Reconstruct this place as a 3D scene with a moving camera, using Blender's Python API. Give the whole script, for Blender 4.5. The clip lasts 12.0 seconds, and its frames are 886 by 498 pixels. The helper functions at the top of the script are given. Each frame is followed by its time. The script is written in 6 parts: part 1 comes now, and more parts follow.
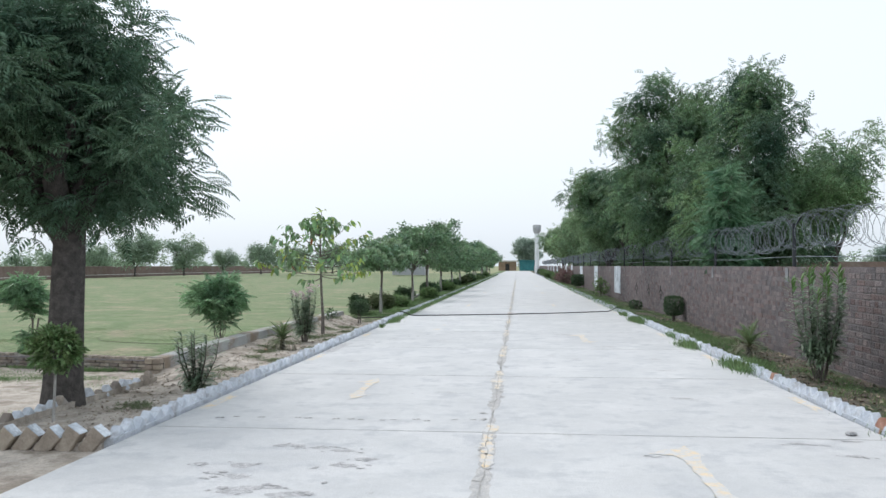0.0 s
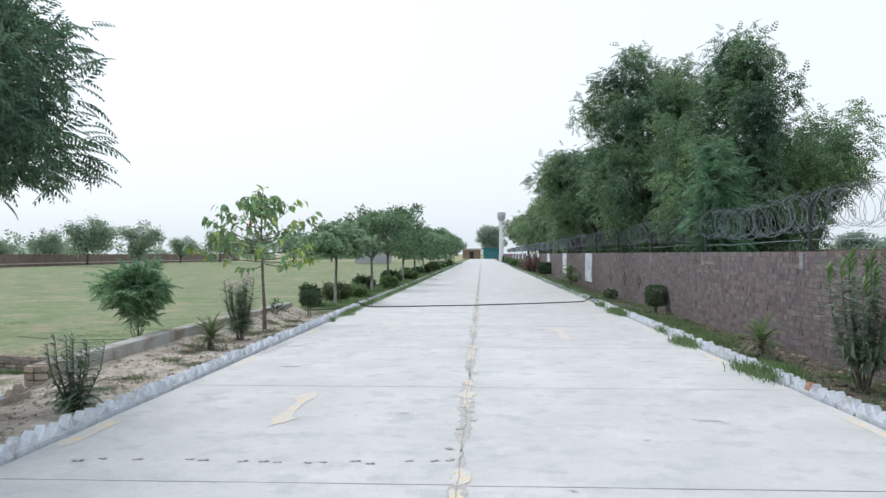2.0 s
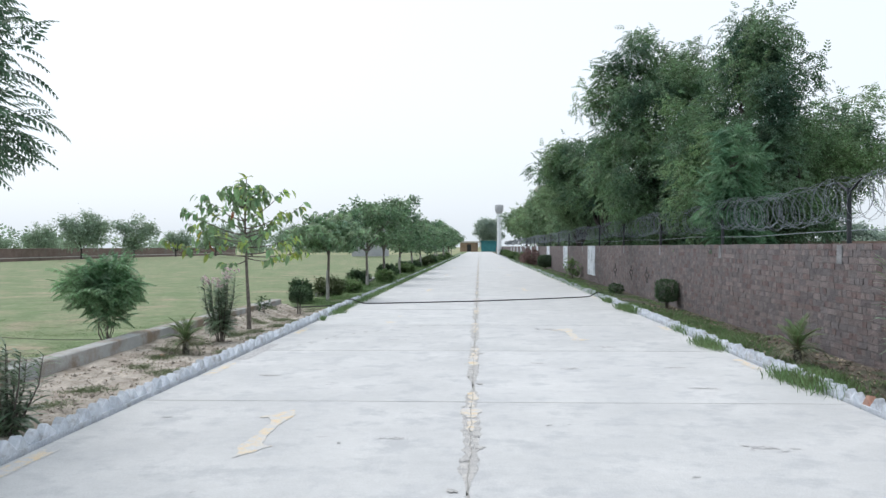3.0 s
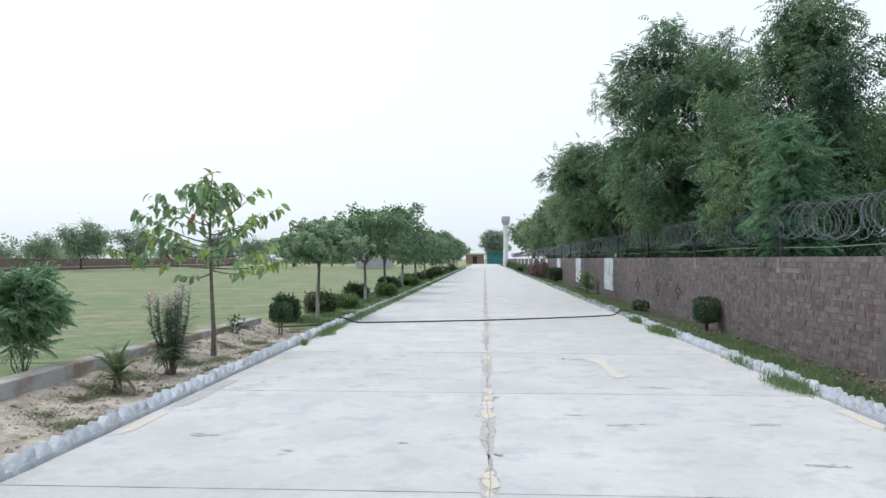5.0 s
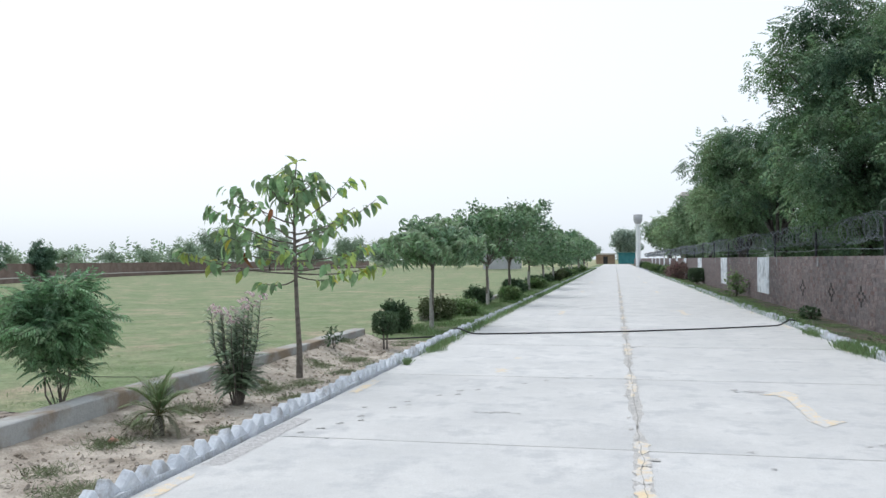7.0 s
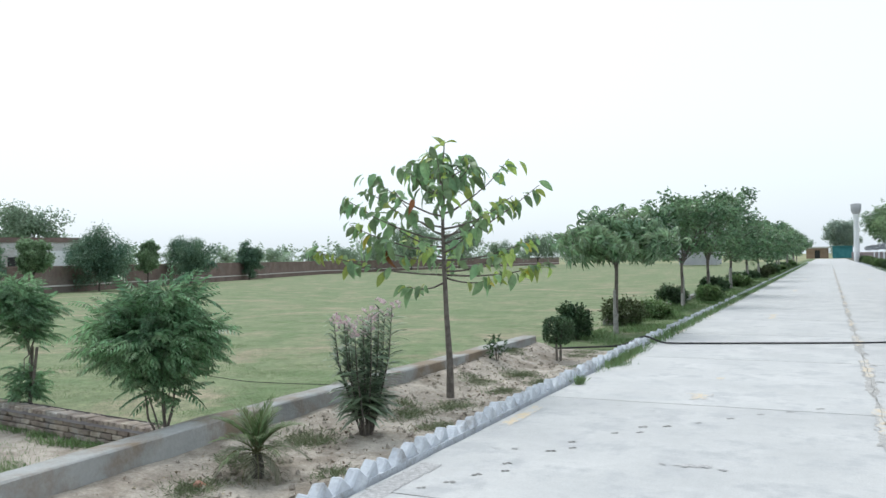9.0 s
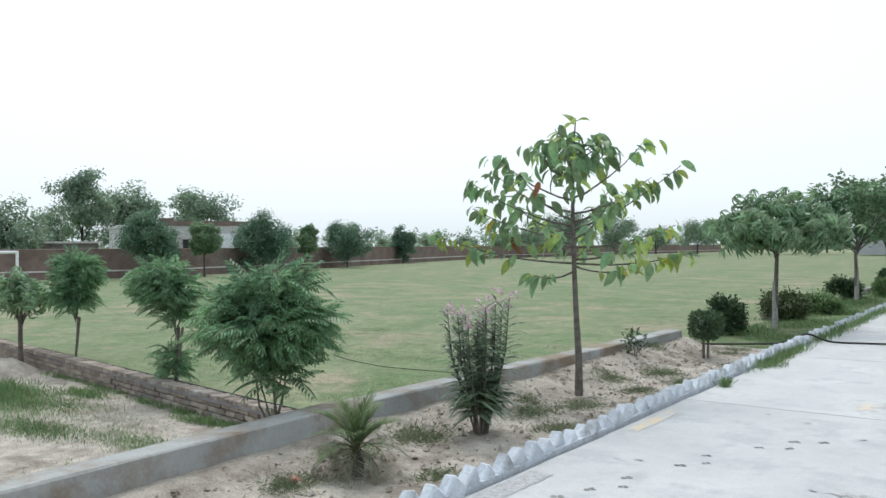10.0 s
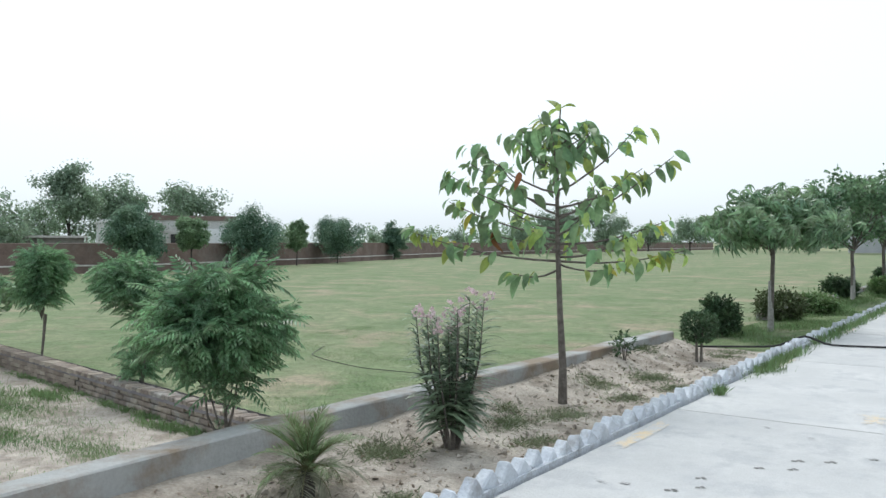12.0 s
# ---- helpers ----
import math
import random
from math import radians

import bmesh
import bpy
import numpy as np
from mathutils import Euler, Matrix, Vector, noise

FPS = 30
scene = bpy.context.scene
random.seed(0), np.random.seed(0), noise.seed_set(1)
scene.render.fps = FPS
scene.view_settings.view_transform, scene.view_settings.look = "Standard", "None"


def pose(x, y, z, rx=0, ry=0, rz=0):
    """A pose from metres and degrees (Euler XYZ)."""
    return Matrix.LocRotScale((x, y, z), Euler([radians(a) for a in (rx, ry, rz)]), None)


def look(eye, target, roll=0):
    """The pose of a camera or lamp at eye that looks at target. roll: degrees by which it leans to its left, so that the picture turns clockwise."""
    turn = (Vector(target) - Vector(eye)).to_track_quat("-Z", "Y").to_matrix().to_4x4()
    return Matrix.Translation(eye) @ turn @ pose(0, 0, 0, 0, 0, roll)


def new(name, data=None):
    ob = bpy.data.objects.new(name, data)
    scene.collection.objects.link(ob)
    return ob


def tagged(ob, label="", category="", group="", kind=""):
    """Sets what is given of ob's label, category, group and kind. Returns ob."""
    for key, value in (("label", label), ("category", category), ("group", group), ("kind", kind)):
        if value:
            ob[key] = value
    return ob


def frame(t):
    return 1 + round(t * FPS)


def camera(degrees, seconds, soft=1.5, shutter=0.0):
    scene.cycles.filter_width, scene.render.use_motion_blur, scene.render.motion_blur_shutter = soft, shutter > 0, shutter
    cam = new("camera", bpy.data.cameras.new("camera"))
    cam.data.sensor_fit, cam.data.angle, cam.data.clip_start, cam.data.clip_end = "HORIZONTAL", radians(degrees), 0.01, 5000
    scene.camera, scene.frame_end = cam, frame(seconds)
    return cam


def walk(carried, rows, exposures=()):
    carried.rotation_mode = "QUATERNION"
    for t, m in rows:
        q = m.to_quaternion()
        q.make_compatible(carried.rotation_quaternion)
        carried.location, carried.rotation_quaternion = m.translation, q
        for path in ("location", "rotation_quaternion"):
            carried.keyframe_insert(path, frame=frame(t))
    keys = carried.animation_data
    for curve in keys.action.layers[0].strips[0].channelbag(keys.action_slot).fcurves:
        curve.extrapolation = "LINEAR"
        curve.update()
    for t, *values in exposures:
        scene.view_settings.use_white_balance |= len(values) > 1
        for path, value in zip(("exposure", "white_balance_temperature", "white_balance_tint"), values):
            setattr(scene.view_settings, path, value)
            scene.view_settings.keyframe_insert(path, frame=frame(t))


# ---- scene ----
cam = camera(57.0, 12.0)
PATH = [
    (0, (-0.111, 0.25, 1.452), (-0.294, 2.241, 1.493), -0.0),
    (0.5, (-0.156, 0.699, 1.451), (-0.333, 2.691, 1.481), -0.3),
    (1, (-0.157, 1.27, 1.439), (-0.324, 3.262, 1.467), 0.4),
    (1.5, (-0.201, 1.836, 1.417), (-0.324, 3.832, 1.444), 0.0),
    (2, (-0.217, 2.442, 1.402), (-0.312, 4.439, 1.414), -0.0),
    (2.5, (-0.224, 2.999, 1.391), (-0.32, 4.997, 1.389), 0.1),
    (2.7, (-0.264, 3.249, 1.406), (-0.352, 5.247, 1.399), -0.2),
    (4.5, (-0.337, 5.443, 1.418), (-0.432, 7.441, 1.439), 0.1),
    (5, (-0.392, 6.147, 1.396), (-0.494, 8.144, 1.42), 0.1),
    (5.5, (-0.422, 6.791, 1.384), (-0.584, 8.784, 1.408), -0.2),
    (6, (-0.457, 7.42, 1.385), (-0.667, 9.409, 1.399), 0.4),
    (6.5, (-0.514, 7.933, 1.405), (-0.797, 9.913, 1.421), -1.2),
    (7, (-0.53, 8.493, 1.411), (-0.943, 10.45, 1.438), -0.4),
    (7.2, (-0.549, 8.712, 1.406), (-0.987, 10.663, 1.438), -0.1),
    (9, (-0.76, 10.289, 1.426), (-1.613, 12.098, 1.45), -0.9),
    (9.5, (-0.763, 10.588, 1.424), (-1.781, 12.31, 1.424), -0.8),
    (10, (-0.757, 10.881, 1.435), (-1.934, 12.499, 1.427), -0.3),
    (10.5, (-0.82, 11.07, 1.429), (-2.03, 12.662, 1.39), -0.5),
    (11, (-0.961, 11.249, 1.434), (-2.191, 12.826, 1.413), -0.3),
    (11.5, (-1.012, 11.346, 1.422), (-2.219, 12.941, 1.393), -0.6),
    (12, (-0.977, 11.488, 1.429), (-2.139, 13.115, 1.412), -0.0),
]
walk(cam, [(t, look(eye, target, roll)) for t, eye, target, roll in PATH],
     [(0.0, 0.02, 6400, 12), (7.0, 0.02, 6400, 12), (9.0, 0.03, 6350, 9), (12.0, 0.03, 6350, 9)])

# ---- light: bright overcast sky with a weak, wide sun ----
SUN_ELEV, SUN_AZ = 60.0, 44.0          # degrees; azimuth from +y towards -x
world = bpy.data.worlds.new("overcast")
scene.world = world
world.use_nodes = True
wn, wl = world.node_tree.nodes, world.node_tree.links
wn.clear()
sky = wn.new("ShaderNodeTexSky")
sky.sky_type, sky.sun_disc = "NISHITA", False
sky.sun_elevation, sky.sun_rotation = radians(SUN_ELEV), radians(-SUN_AZ)
sky.dust_density, sky.air_density = 4.0, 1.0
grey = wn.new("ShaderNodeHueSaturation")
grey.inputs["Saturation"].default_value = 0.30
bg1, bg2 = wn.new("ShaderNodeBackground"), wn.new("ShaderNodeBackground")
bg1.inputs["Strength"].default_value = 0.055
bg2.inputs["Color"].default_value = (0.868, 0.96, 1.025, 1)
bg2.inputs["Strength"].default_value = 0.80
both, wout = wn.new("ShaderNodeAddShader"), wn.new("ShaderNodeOutputWorld")
wl.new(sky.outputs[0], grey.inputs["Color"])
wl.new(grey.outputs[0], bg1.inputs["Color"])
wl.new(bg1.outputs[0], both.inputs[0])
wl.new(bg2.outputs[0], both.inputs[1])
wl.new(both.outputs[0], wout.inputs["Surface"])
sun = new("sun", bpy.data.lights.new("sun", "SUN"))
sun.data.energy, sun.data.angle, sun.data.color = 1.1, radians(25), (1.0, 0.97, 0.92)
_e, _a = radians(SUN_ELEV), radians(SUN_AZ)
sun.matrix_world = look((0, 0, 30), (math.sin(_a) * math.cos(_e) * 30, -math.cos(_a) * math.cos(_e) * 30, 30 - 30 * math.sin(_e)))

R = random.Random(7)
RN = np.random.default_rng(11)


# ---- materials ----
def mat(name, c1, c2, scale=8.0, rough=0.85, bump=0.0, fine=60.0, vary=0.0, pick="object", c3=None, s3=0.6, cover=0.5, spec=0.3, metal=0.0, through_light=0.0, grit=0.2, mid=0.0, tones=None, tone_mix=0.65):
    """Two colours by a coarse noise, a fine grain, an optional third colour in patches, and a random shift by object or island."""
    m = bpy.data.materials.new(name)
    m.use_nodes = True
    n, l = m.node_tree.nodes, m.node_tree.links
    bs = n["Principled BSDF"]
    bs.inputs["Roughness"].default_value = rough
    bs.inputs["Specular IOR Level"].default_value = spec
    bs.inputs["Metallic"].default_value = metal
    geo = n.new("ShaderNodeNewGeometry")
    no = n.new("ShaderNodeTexNoise")
    no.inputs["Scale"].default_value, no.inputs["Detail"].default_value = scale, 6
    l.new(geo.outputs["Position"], no.inputs["Vector"])
    ramp = n.new("ShaderNodeMapRange")
    ramp.inputs["From Min"].default_value, ramp.inputs["From Max"].default_value = 0.33, 0.67
    l.new(no.outputs["Fac"], ramp.inputs["Value"])
    mix = n.new("ShaderNodeMix")
    mix.data_type = "RGBA"
    mix.inputs[6].default_value, mix.inputs[7].default_value = (*c1, 1), (*c2, 1)
    l.new(ramp.outputs[0], mix.inputs[0])
    col = mix.outputs[2]
    grain = n.new("ShaderNodeTexNoise")
    grain.inputs["Scale"].default_value, grain.inputs["Detail"].default_value = fine, 3
    l.new(geo.outputs["Position"], grain.inputs["Vector"])
    if c3:
        pn = n.new("ShaderNodeTexNoise")
        pn.inputs["Scale"].default_value, pn.inputs["Detail"].default_value, pn.inputs["Roughness"].default_value = s3, 8, 0.65
        l.new(geo.outputs["Position"], pn.inputs["Vector"])
        pr = n.new("ShaderNodeMapRange")
        pr.inputs["From Min"].default_value, pr.inputs["From Max"].default_value = 1 - cover - 0.06, 1 - cover + 0.08
        l.new(pn.outputs["Fac"], pr.inputs["Value"])
        m3 = n.new("ShaderNodeMix")
        m3.data_type = "RGBA"
        m3.inputs[7].default_value = (*c3, 1)
        l.new(pr.outputs[0], m3.inputs[0])
        l.new(col, m3.inputs[6])
        col = m3.outputs[2]
    if tones:
        src = n.new("ShaderNodeObjectInfo").outputs["Random"] if pick == "object" else geo.outputs["Random Per Island"]
        shift = n.new("ShaderNodeMath")
        shift.operation = "MULTIPLY"
        shift.inputs[1].default_value = 7.31
        frac = n.new("ShaderNodeMath")
        frac.operation = "FRACT"
        l.new(src, shift.inputs[0])
        l.new(shift.outputs[0], frac.inputs[0])
        cr = n.new("ShaderNodeValToRGB")
        cr.color_ramp.interpolation = "CONSTANT"
        while len(cr.color_ramp.elements) < len(tones):
            cr.color_ramp.elements.new(1.0)
        for i, c in enumerate(tones):
            cr.color_ramp.elements[i].position = i / len(tones)
            cr.color_ramp.elements[i].color = (*c, 1)
        l.new(frac.outputs[0], cr.inputs[0])
        mt = n.new("ShaderNodeMix")
        mt.data_type = "RGBA"
        mt.inputs[0].default_value = tone_mix
        l.new(col, mt.inputs[6])
        l.new(cr.outputs[0], mt.inputs[7])
        col = mt.outputs[2]
    gv = n.new("ShaderNodeMapRange")
    gv.inputs["From Min"].default_value, gv.inputs["From Max"].default_value = 0.25, 0.75
    gv.inputs["To Min"].default_value, gv.inputs["To Max"].default_value = 1 - grit, 1 + grit
    l.new(grain.outputs["Fac"], gv.inputs["Value"])
    hs = n.new("ShaderNodeHueSaturation")
    l.new(col, hs.inputs["Color"])
    value = gv.outputs[0]
    if mid:
        md = n.new("ShaderNodeTexNoise")
        md.inputs["Scale"].default_value, md.inputs["Detail"].default_value, md.inputs["Roughness"].default_value = fine / 7, 5, 0.7
        l.new(geo.outputs["Position"], md.inputs["Vector"])
        mr = n.new("ShaderNodeMapRange")
        mr.inputs["From Min"].default_value, mr.inputs["From Max"].default_value = 0.3, 0.7
        mr.inputs["To Min"].default_value, mr.inputs["To Max"].default_value = 1 - mid, 1 + mid
        l.new(md.outputs["Fac"], mr.inputs["Value"])
        mm = n.new("ShaderNodeMath")
        mm.operation = "MULTIPLY"
        l.new(mr.outputs[0], mm.inputs[0])
        l.new(value, mm.inputs[1])
        value = mm.outputs[0]
    if vary:
        if pick == "object":
            src = n.new("ShaderNodeObjectInfo").outputs["Random"]
        else:
            src = geo.outputs["Random Per Island"]
        vr = n.new("ShaderNodeMapRange")
        vr.inputs["To Min"].default_value, vr.inputs["To Max"].default_value = 1 - vary, 1 + vary
        l.new(src, vr.inputs["Value"])
        mul = n.new("ShaderNodeMath")
        mul.operation = "MULTIPLY"
        l.new(vr.outputs[0], mul.inputs[0])
        l.new(value, mul.inputs[1])
        value = mul.outputs[0]
        hv = n.new("ShaderNodeMapRange")
        hv.inputs["To Min"].default_value, hv.inputs["To Max"].default_value = 0.5 - vary * 0.05, 0.5 + vary * 0.05
        l.new(src, hv.inputs["Value"])
        l.new(hv.outputs[0], hs.inputs["Hue"])
    l.new(value, hs.inputs["Value"])
    l.new(hs.outputs[0], bs.inputs["Base Color"])
    if bump:
        add = n.new("ShaderNodeMath")
        add.operation = "ADD"
        l.new(no.outputs["Fac"], add.inputs[0])
        l.new(grain.outputs["Fac"], add.inputs[1])
        bp = n.new("ShaderNodeBump")
        bp.inputs["Strength"].default_value, bp.inputs["Distance"].default_value = bump, 0.02
        l.new(add.outputs[0], bp.inputs["Height"])
        l.new(bp.outputs[0], bs.inputs["Normal"])
    if through_light:
        tr = n.new("ShaderNodeBsdfTranslucent")
        l.new(hs.outputs[0], tr.inputs["Color"])
        ms = n.new("ShaderNodeMixShader")
        ms.inputs[0].default_value = through_light
        l.new(bs.outputs[0], ms.inputs[1])
        l.new(tr.outputs[0], ms.inputs[2])
        l.new(ms.outputs[0], n["Material Output"].inputs["Surface"])
    return m


M_CONC = mat("concrete_slab", (0.51, 0.52, 0.525), (0.61, 0.615, 0.615), 1.3, 0.8, 0.3, 60, 0.03, "object", (0.475, 0.488, 0.50), 2.6, 0.46, grit=0.06, mid=0.05)
M_JOINT = mat("joint_filler", (0.27, 0.27, 0.26), (0.42, 0.41, 0.38), 9, 0.95, 0.5, 60)
M_MORTAR = mat("mortar_patch", (0.40, 0.40, 0.40), (0.55, 0.54, 0.52), 12, 0.95, 0.6, 70)
M_YELLOW = mat("worn_yellow_paint", (0.72, 0.575, 0.37), (0.68, 0.60, 0.47), 7, 0.8, 0.2, 80, 0, "object", (0.57, 0.57, 0.565), 9.0, 0.54, grit=0.10)
M_STAIN = mat("scaled_concrete", (0.375, 0.375, 0.38), (0.54, 0.54, 0.545), 26, 0.95, 0.5, 110, 0.06, grit=0.22, mid=0.15)
M_PRINT = mat("footprint_dirt", (0.20, 0.20, 0.20), (0.32, 0.32, 0.31), 30, 0.95, 0.4, 90, 0.25)
M_SAND = mat("sandy_soil", (0.365, 0.325, 0.280), (0.50, 0.455, 0.40), 3.0, 0.97, 0.9, 45, 0, "object", (0.268, 0.232, 0.192), 1.7, 0.45, grit=0.18, mid=0.22)
M_LAWN = mat("dry_lawn", (0.146, 0.205, 0.098), (0.222, 0.252, 0.146), 0.9, 0.95, 0.9, 28, 0, "object", (0.305, 0.272, 0.190), 0.42, 0.42, grit=0.30, mid=0.24)
M_FIELD = mat("far_field", (0.22, 0.25, 0.13), (0.33, 0.32, 0.20), 0.05, 0.95, 0, 3)
M_VERGE = mat("verge_soil", (0.090, 0.076, 0.062), (0.150, 0.128, 0.104), 3.0, 0.97, 0.8, 45, 0, "object", (0.052, 0.078, 0.040), 1.2, 0.50, grit=0.25, mid=0.25)
BRICK_TONES = [(0.215, 0.170, 0.165), (0.178, 0.160, 0.164), (0.245, 0.205, 0.198), (0.170, 0.112, 0.104), (0.192, 0.172, 0.172), (0.138, 0.122, 0.126), (0.225, 0.185, 0.178)]
M_ROWGRASS = mat("grassy_soil", (0.095, 0.150, 0.062), (0.165, 0.205, 0.105), 2.2, 0.97, 0.9, 40, 0, "object", (0.230, 0.205, 0.150), 1.1, 0.38, grit=0.3, mid=0.25)
M_BRICK = mat("weathered_brick", (0.150, 0.126, 0.128), (0.222, 0.190, 0.192), 3.0, 0.95, 0.8, 55, 0.14, "island", (0.168, 0.160, 0.168), 0.9, 0.48, grit=0.22, mid=0.2, tones=BRICK_TONES, tone_mix=0.6)
M_BRICKO = mat("weathered_brick_piece", (0.150, 0.126, 0.128), (0.222, 0.190, 0.192), 3.0, 0.95, 0.8, 55, 0.14, "object", (0.168, 0.160, 0.168), 0.9, 0.48, grit=0.22, mid=0.2, tones=BRICK_TONES, tone_mix=0.6)
M_BMORT = mat("brick_mortar", (0.130, 0.120, 0.120), (0.200, 0.186, 0.184), 4, 0.95, 0.6, 60)
M_PATCH = mat("cement_patch", (0.20, 0.205, 0.215), (0.30, 0.305, 0.315), 7, 0.95, 0.5, 60)
M_TANBRICK = mat("tan_brick", (0.29, 0.245, 0.20), (0.40, 0.345, 0.285), 6, 0.93, 0.6, 50, 0.22, grit=0.12, mid=0.15)
M_TANBRICKI = mat("tan_brick_row", (0.23, 0.19, 0.16), (0.33, 0.285, 0.24), 6, 0.93, 0.6, 50, 0.25, "island", grit=0.12, mid=0.15)
M_GREYBR = mat("weathered_tan_brick", (0.24, 0.20, 0.165), (0.35, 0.305, 0.26), 6, 0.93, 0.6, 50, 0.25, "object", (0.30, 0.285, 0.265), 2.5, 0.45, grit=0.12, mid=0.15)
M_KERB = mat("whitewashed_brick", (0.52, 0.565, 0.63), (0.66, 0.70, 0.75), 5, 0.85, 0.6, 40, 0.08, "object", (0.40, 0.41, 0.43), 5.5, 0.42, grit=0.06, mid=0.06)
M_KERBI = mat("whitewashed_brick_row", (0.47, 0.51, 0.57), (0.60, 0.635, 0.68), 5, 0.85, 0.5, 60, 0.10, "island", (0.36, 0.37, 0.38), 3.5, 0.42)
M_RAWBR = mat("bare_red_brick", (0.34, 0.17, 0.12), (0.42, 0.26, 0.20), 9, 0.93, 0.5, 70)
M_PLAST = mat("grey_cement_render", (0.34, 0.355, 0.36), (0.43, 0.44, 0.435), 1.6, 0.9, 0.3, 40, 0, "object", (0.265, 0.215, 0.165), 1.1, 0.50, grit=0.06, mid=0.09)
M_WHITE = mat("flaking_white_paint", (0.60, 0.66, 0.72), (0.74, 0.78, 0.82), 3, 0.8, 0.3, 40, 0, "object", (0.36, 0.40, 0.44), 2.2, 0.45)
M_WHITEP = mat("white_column_paint", (0.72, 0.75, 0.78), (0.80, 0.82, 0.84), 1, 0.7)
M_FARBR = mat("far_red_brick", (0.160, 0.116, 0.104), (0.225, 0.168, 0.150), 0.8, 0.95, 0.3, 20, 0, "object", (0.20, 0.17, 0.155), 0.25, 0.42, mid=0.15)
M_LEDGE = mat("pale_ledge", (0.52, 0.50, 0.48), (0.62, 0.60, 0.58), 2, 0.9)
M_HOUSE = mat("stained_limewash", (0.50, 0.51, 0.52), (0.62, 0.62, 0.61), 0.7, 0.9, 0.2, 15, 0, "object", (0.38, 0.36, 0.34), 0.5, 0.42)
M_DARK = mat("dark_opening", (0.03, 0.03, 0.03), (0.05, 0.05, 0.05), 4, 0.9)
M_WOOD = mat("grey_timber", (0.20, 0.19, 0.18), (0.28, 0.27, 0.25), 4, 0.9)
M_WIRE = mat("galvanised_wire", (0.19, 0.225, 0.26), (0.28, 0.315, 0.355), 5, 0.5, 0, 60, 0, spec=0.5)
M_POST = mat("black_steel", (0.025, 0.03, 0.035), (0.05, 0.055, 0.06), 6, 0.6)
M_HOSE = mat("black_rubber", (0.018, 0.018, 0.02), (0.035, 0.035, 0.035), 8, 0.55)
M_BARK = mat("brown_bark", (0.058, 0.053, 0.050), (0.112, 0.102, 0.094), 14, 0.95, 0.9, 50)
M_BARKG = mat("grey_bark", (0.12, 0.105, 0.092), (0.20, 0.18, 0.16), 18, 0.9, 0.6, 60)
M_LIME = mat("limewashed_bark", (0.30, 0.29, 0.275), (0.42, 0.41, 0.39), 18, 0.9, 0.5, 60)
M_STEM = mat("green_stem", (0.13, 0.14, 0.07), (0.19, 0.18, 0.10), 20, 0.8)
M_LBIG = mat("neem_leaf", (0.060, 0.122, 0.080), (0.122, 0.212, 0.122), 0.9, 0.45, 0, 30, 0.40, "island", spec=0.5, through_light=0.4)
M_LMID = mat("lighter_acacia_leaf", (0.150, 0.240, 0.140), (0.250, 0.350, 0.185), 0.3, 0.6, 0, 20, 0.38, "island", through_light=0.4)
M_LSAP = mat("sapling_leaf", (0.098, 0.215, 0.126), (0.195, 0.345, 0.192), 2.0, 0.45, 0, 30, 0.3, "island", spec=0.5, through_light=0.4)
M_LPIND = mat("dark_feather_leaf", (0.120, 0.215, 0.155), (0.195, 0.300, 0.195), 0.6, 0.5, 0, 30, 0.35, "island", through_light=0.38)
M_LRIGHT = mat("acacia_leaf", (0.070, 0.145, 0.098), (0.200, 0.312, 0.145), 0.55, 0.45, 0, 30, 0.48, "island", spec=0.5, through_light=0.42)
M_LYOUNG = mat("light_young_leaf", (0.20, 0.31, 0.18), (0.28, 0.39, 0.235), 0.5, 0.5, 0, 20, 0.3, "island", through_light=0.45)
# Distance haze is painted into these two leaf colours: paler and bluer.
M_LHAZE = mat("haze_paled_leaf", (0.300, 0.385, 0.335), (0.390, 0.475, 0.400), 0.3, 0.8, 0, 10, 0.22, "island", through_light=0.4)
M_LFAR = mat("haze_tinted_leaf", (0.215, 0.300, 0.225), (0.310, 0.405, 0.280), 0.3, 0.7, 0, 10, 0.33, "island", through_light=0.4)
M_LPIN = mat("feather_leaf", (0.130, 0.255, 0.140), (0.275, 0.435, 0.235), 2.0, 0.30, 0, 30, 0.45, "island", spec=0.6, through_light=0.45)
M_LHERO = mat("broad_leaf", (0.165, 0.290, 0.150), (0.280, 0.415, 0.205), 5.0, 0.38, 0.2, 25, 0.35, "object", spec=0.5, through_light=0.42)
M_LHEROY = mat("young_broad_leaf", (0.300, 0.420, 0.105), (0.420, 0.510, 0.165), 5.0, 0.42, 0.2, 25, 0.30, "object", spec=0.45, through_light=0.5)
M_LYEL = mat("yellowed_leaf", (0.45, 0.40, 0.06), (0.55, 0.50, 0.12), 12, 0.5, 0, 30, through_light=0.3)
M_LBRN = mat("withered_leaf", (0.20, 0.085, 0.035), (0.30, 0.13, 0.06), 12, 0.8)
M_LROW = mat("glossy_row_leaf", (0.105, 0.205, 0.118), (0.240, 0.360, 0.195), 1.2, 0.32, 0, 25, 0.40, "island", spec=0.5, through_light=0.4)
M_LWHORL = mat("whorled_leaf", (0.150, 0.260, 0.155), (0.285, 0.410, 0.225), 2.0, 0.26, 0, 25, 0.36, "island", spec=0.5, through_light=0.42)
M_LOLE = mat("oleander_leaf", (0.165, 0.240, 0.165), (0.285, 0.365, 0.245), 3.0, 0.3, 0, 25, 0.34, "island", spec=0.5, through_light=0.38)
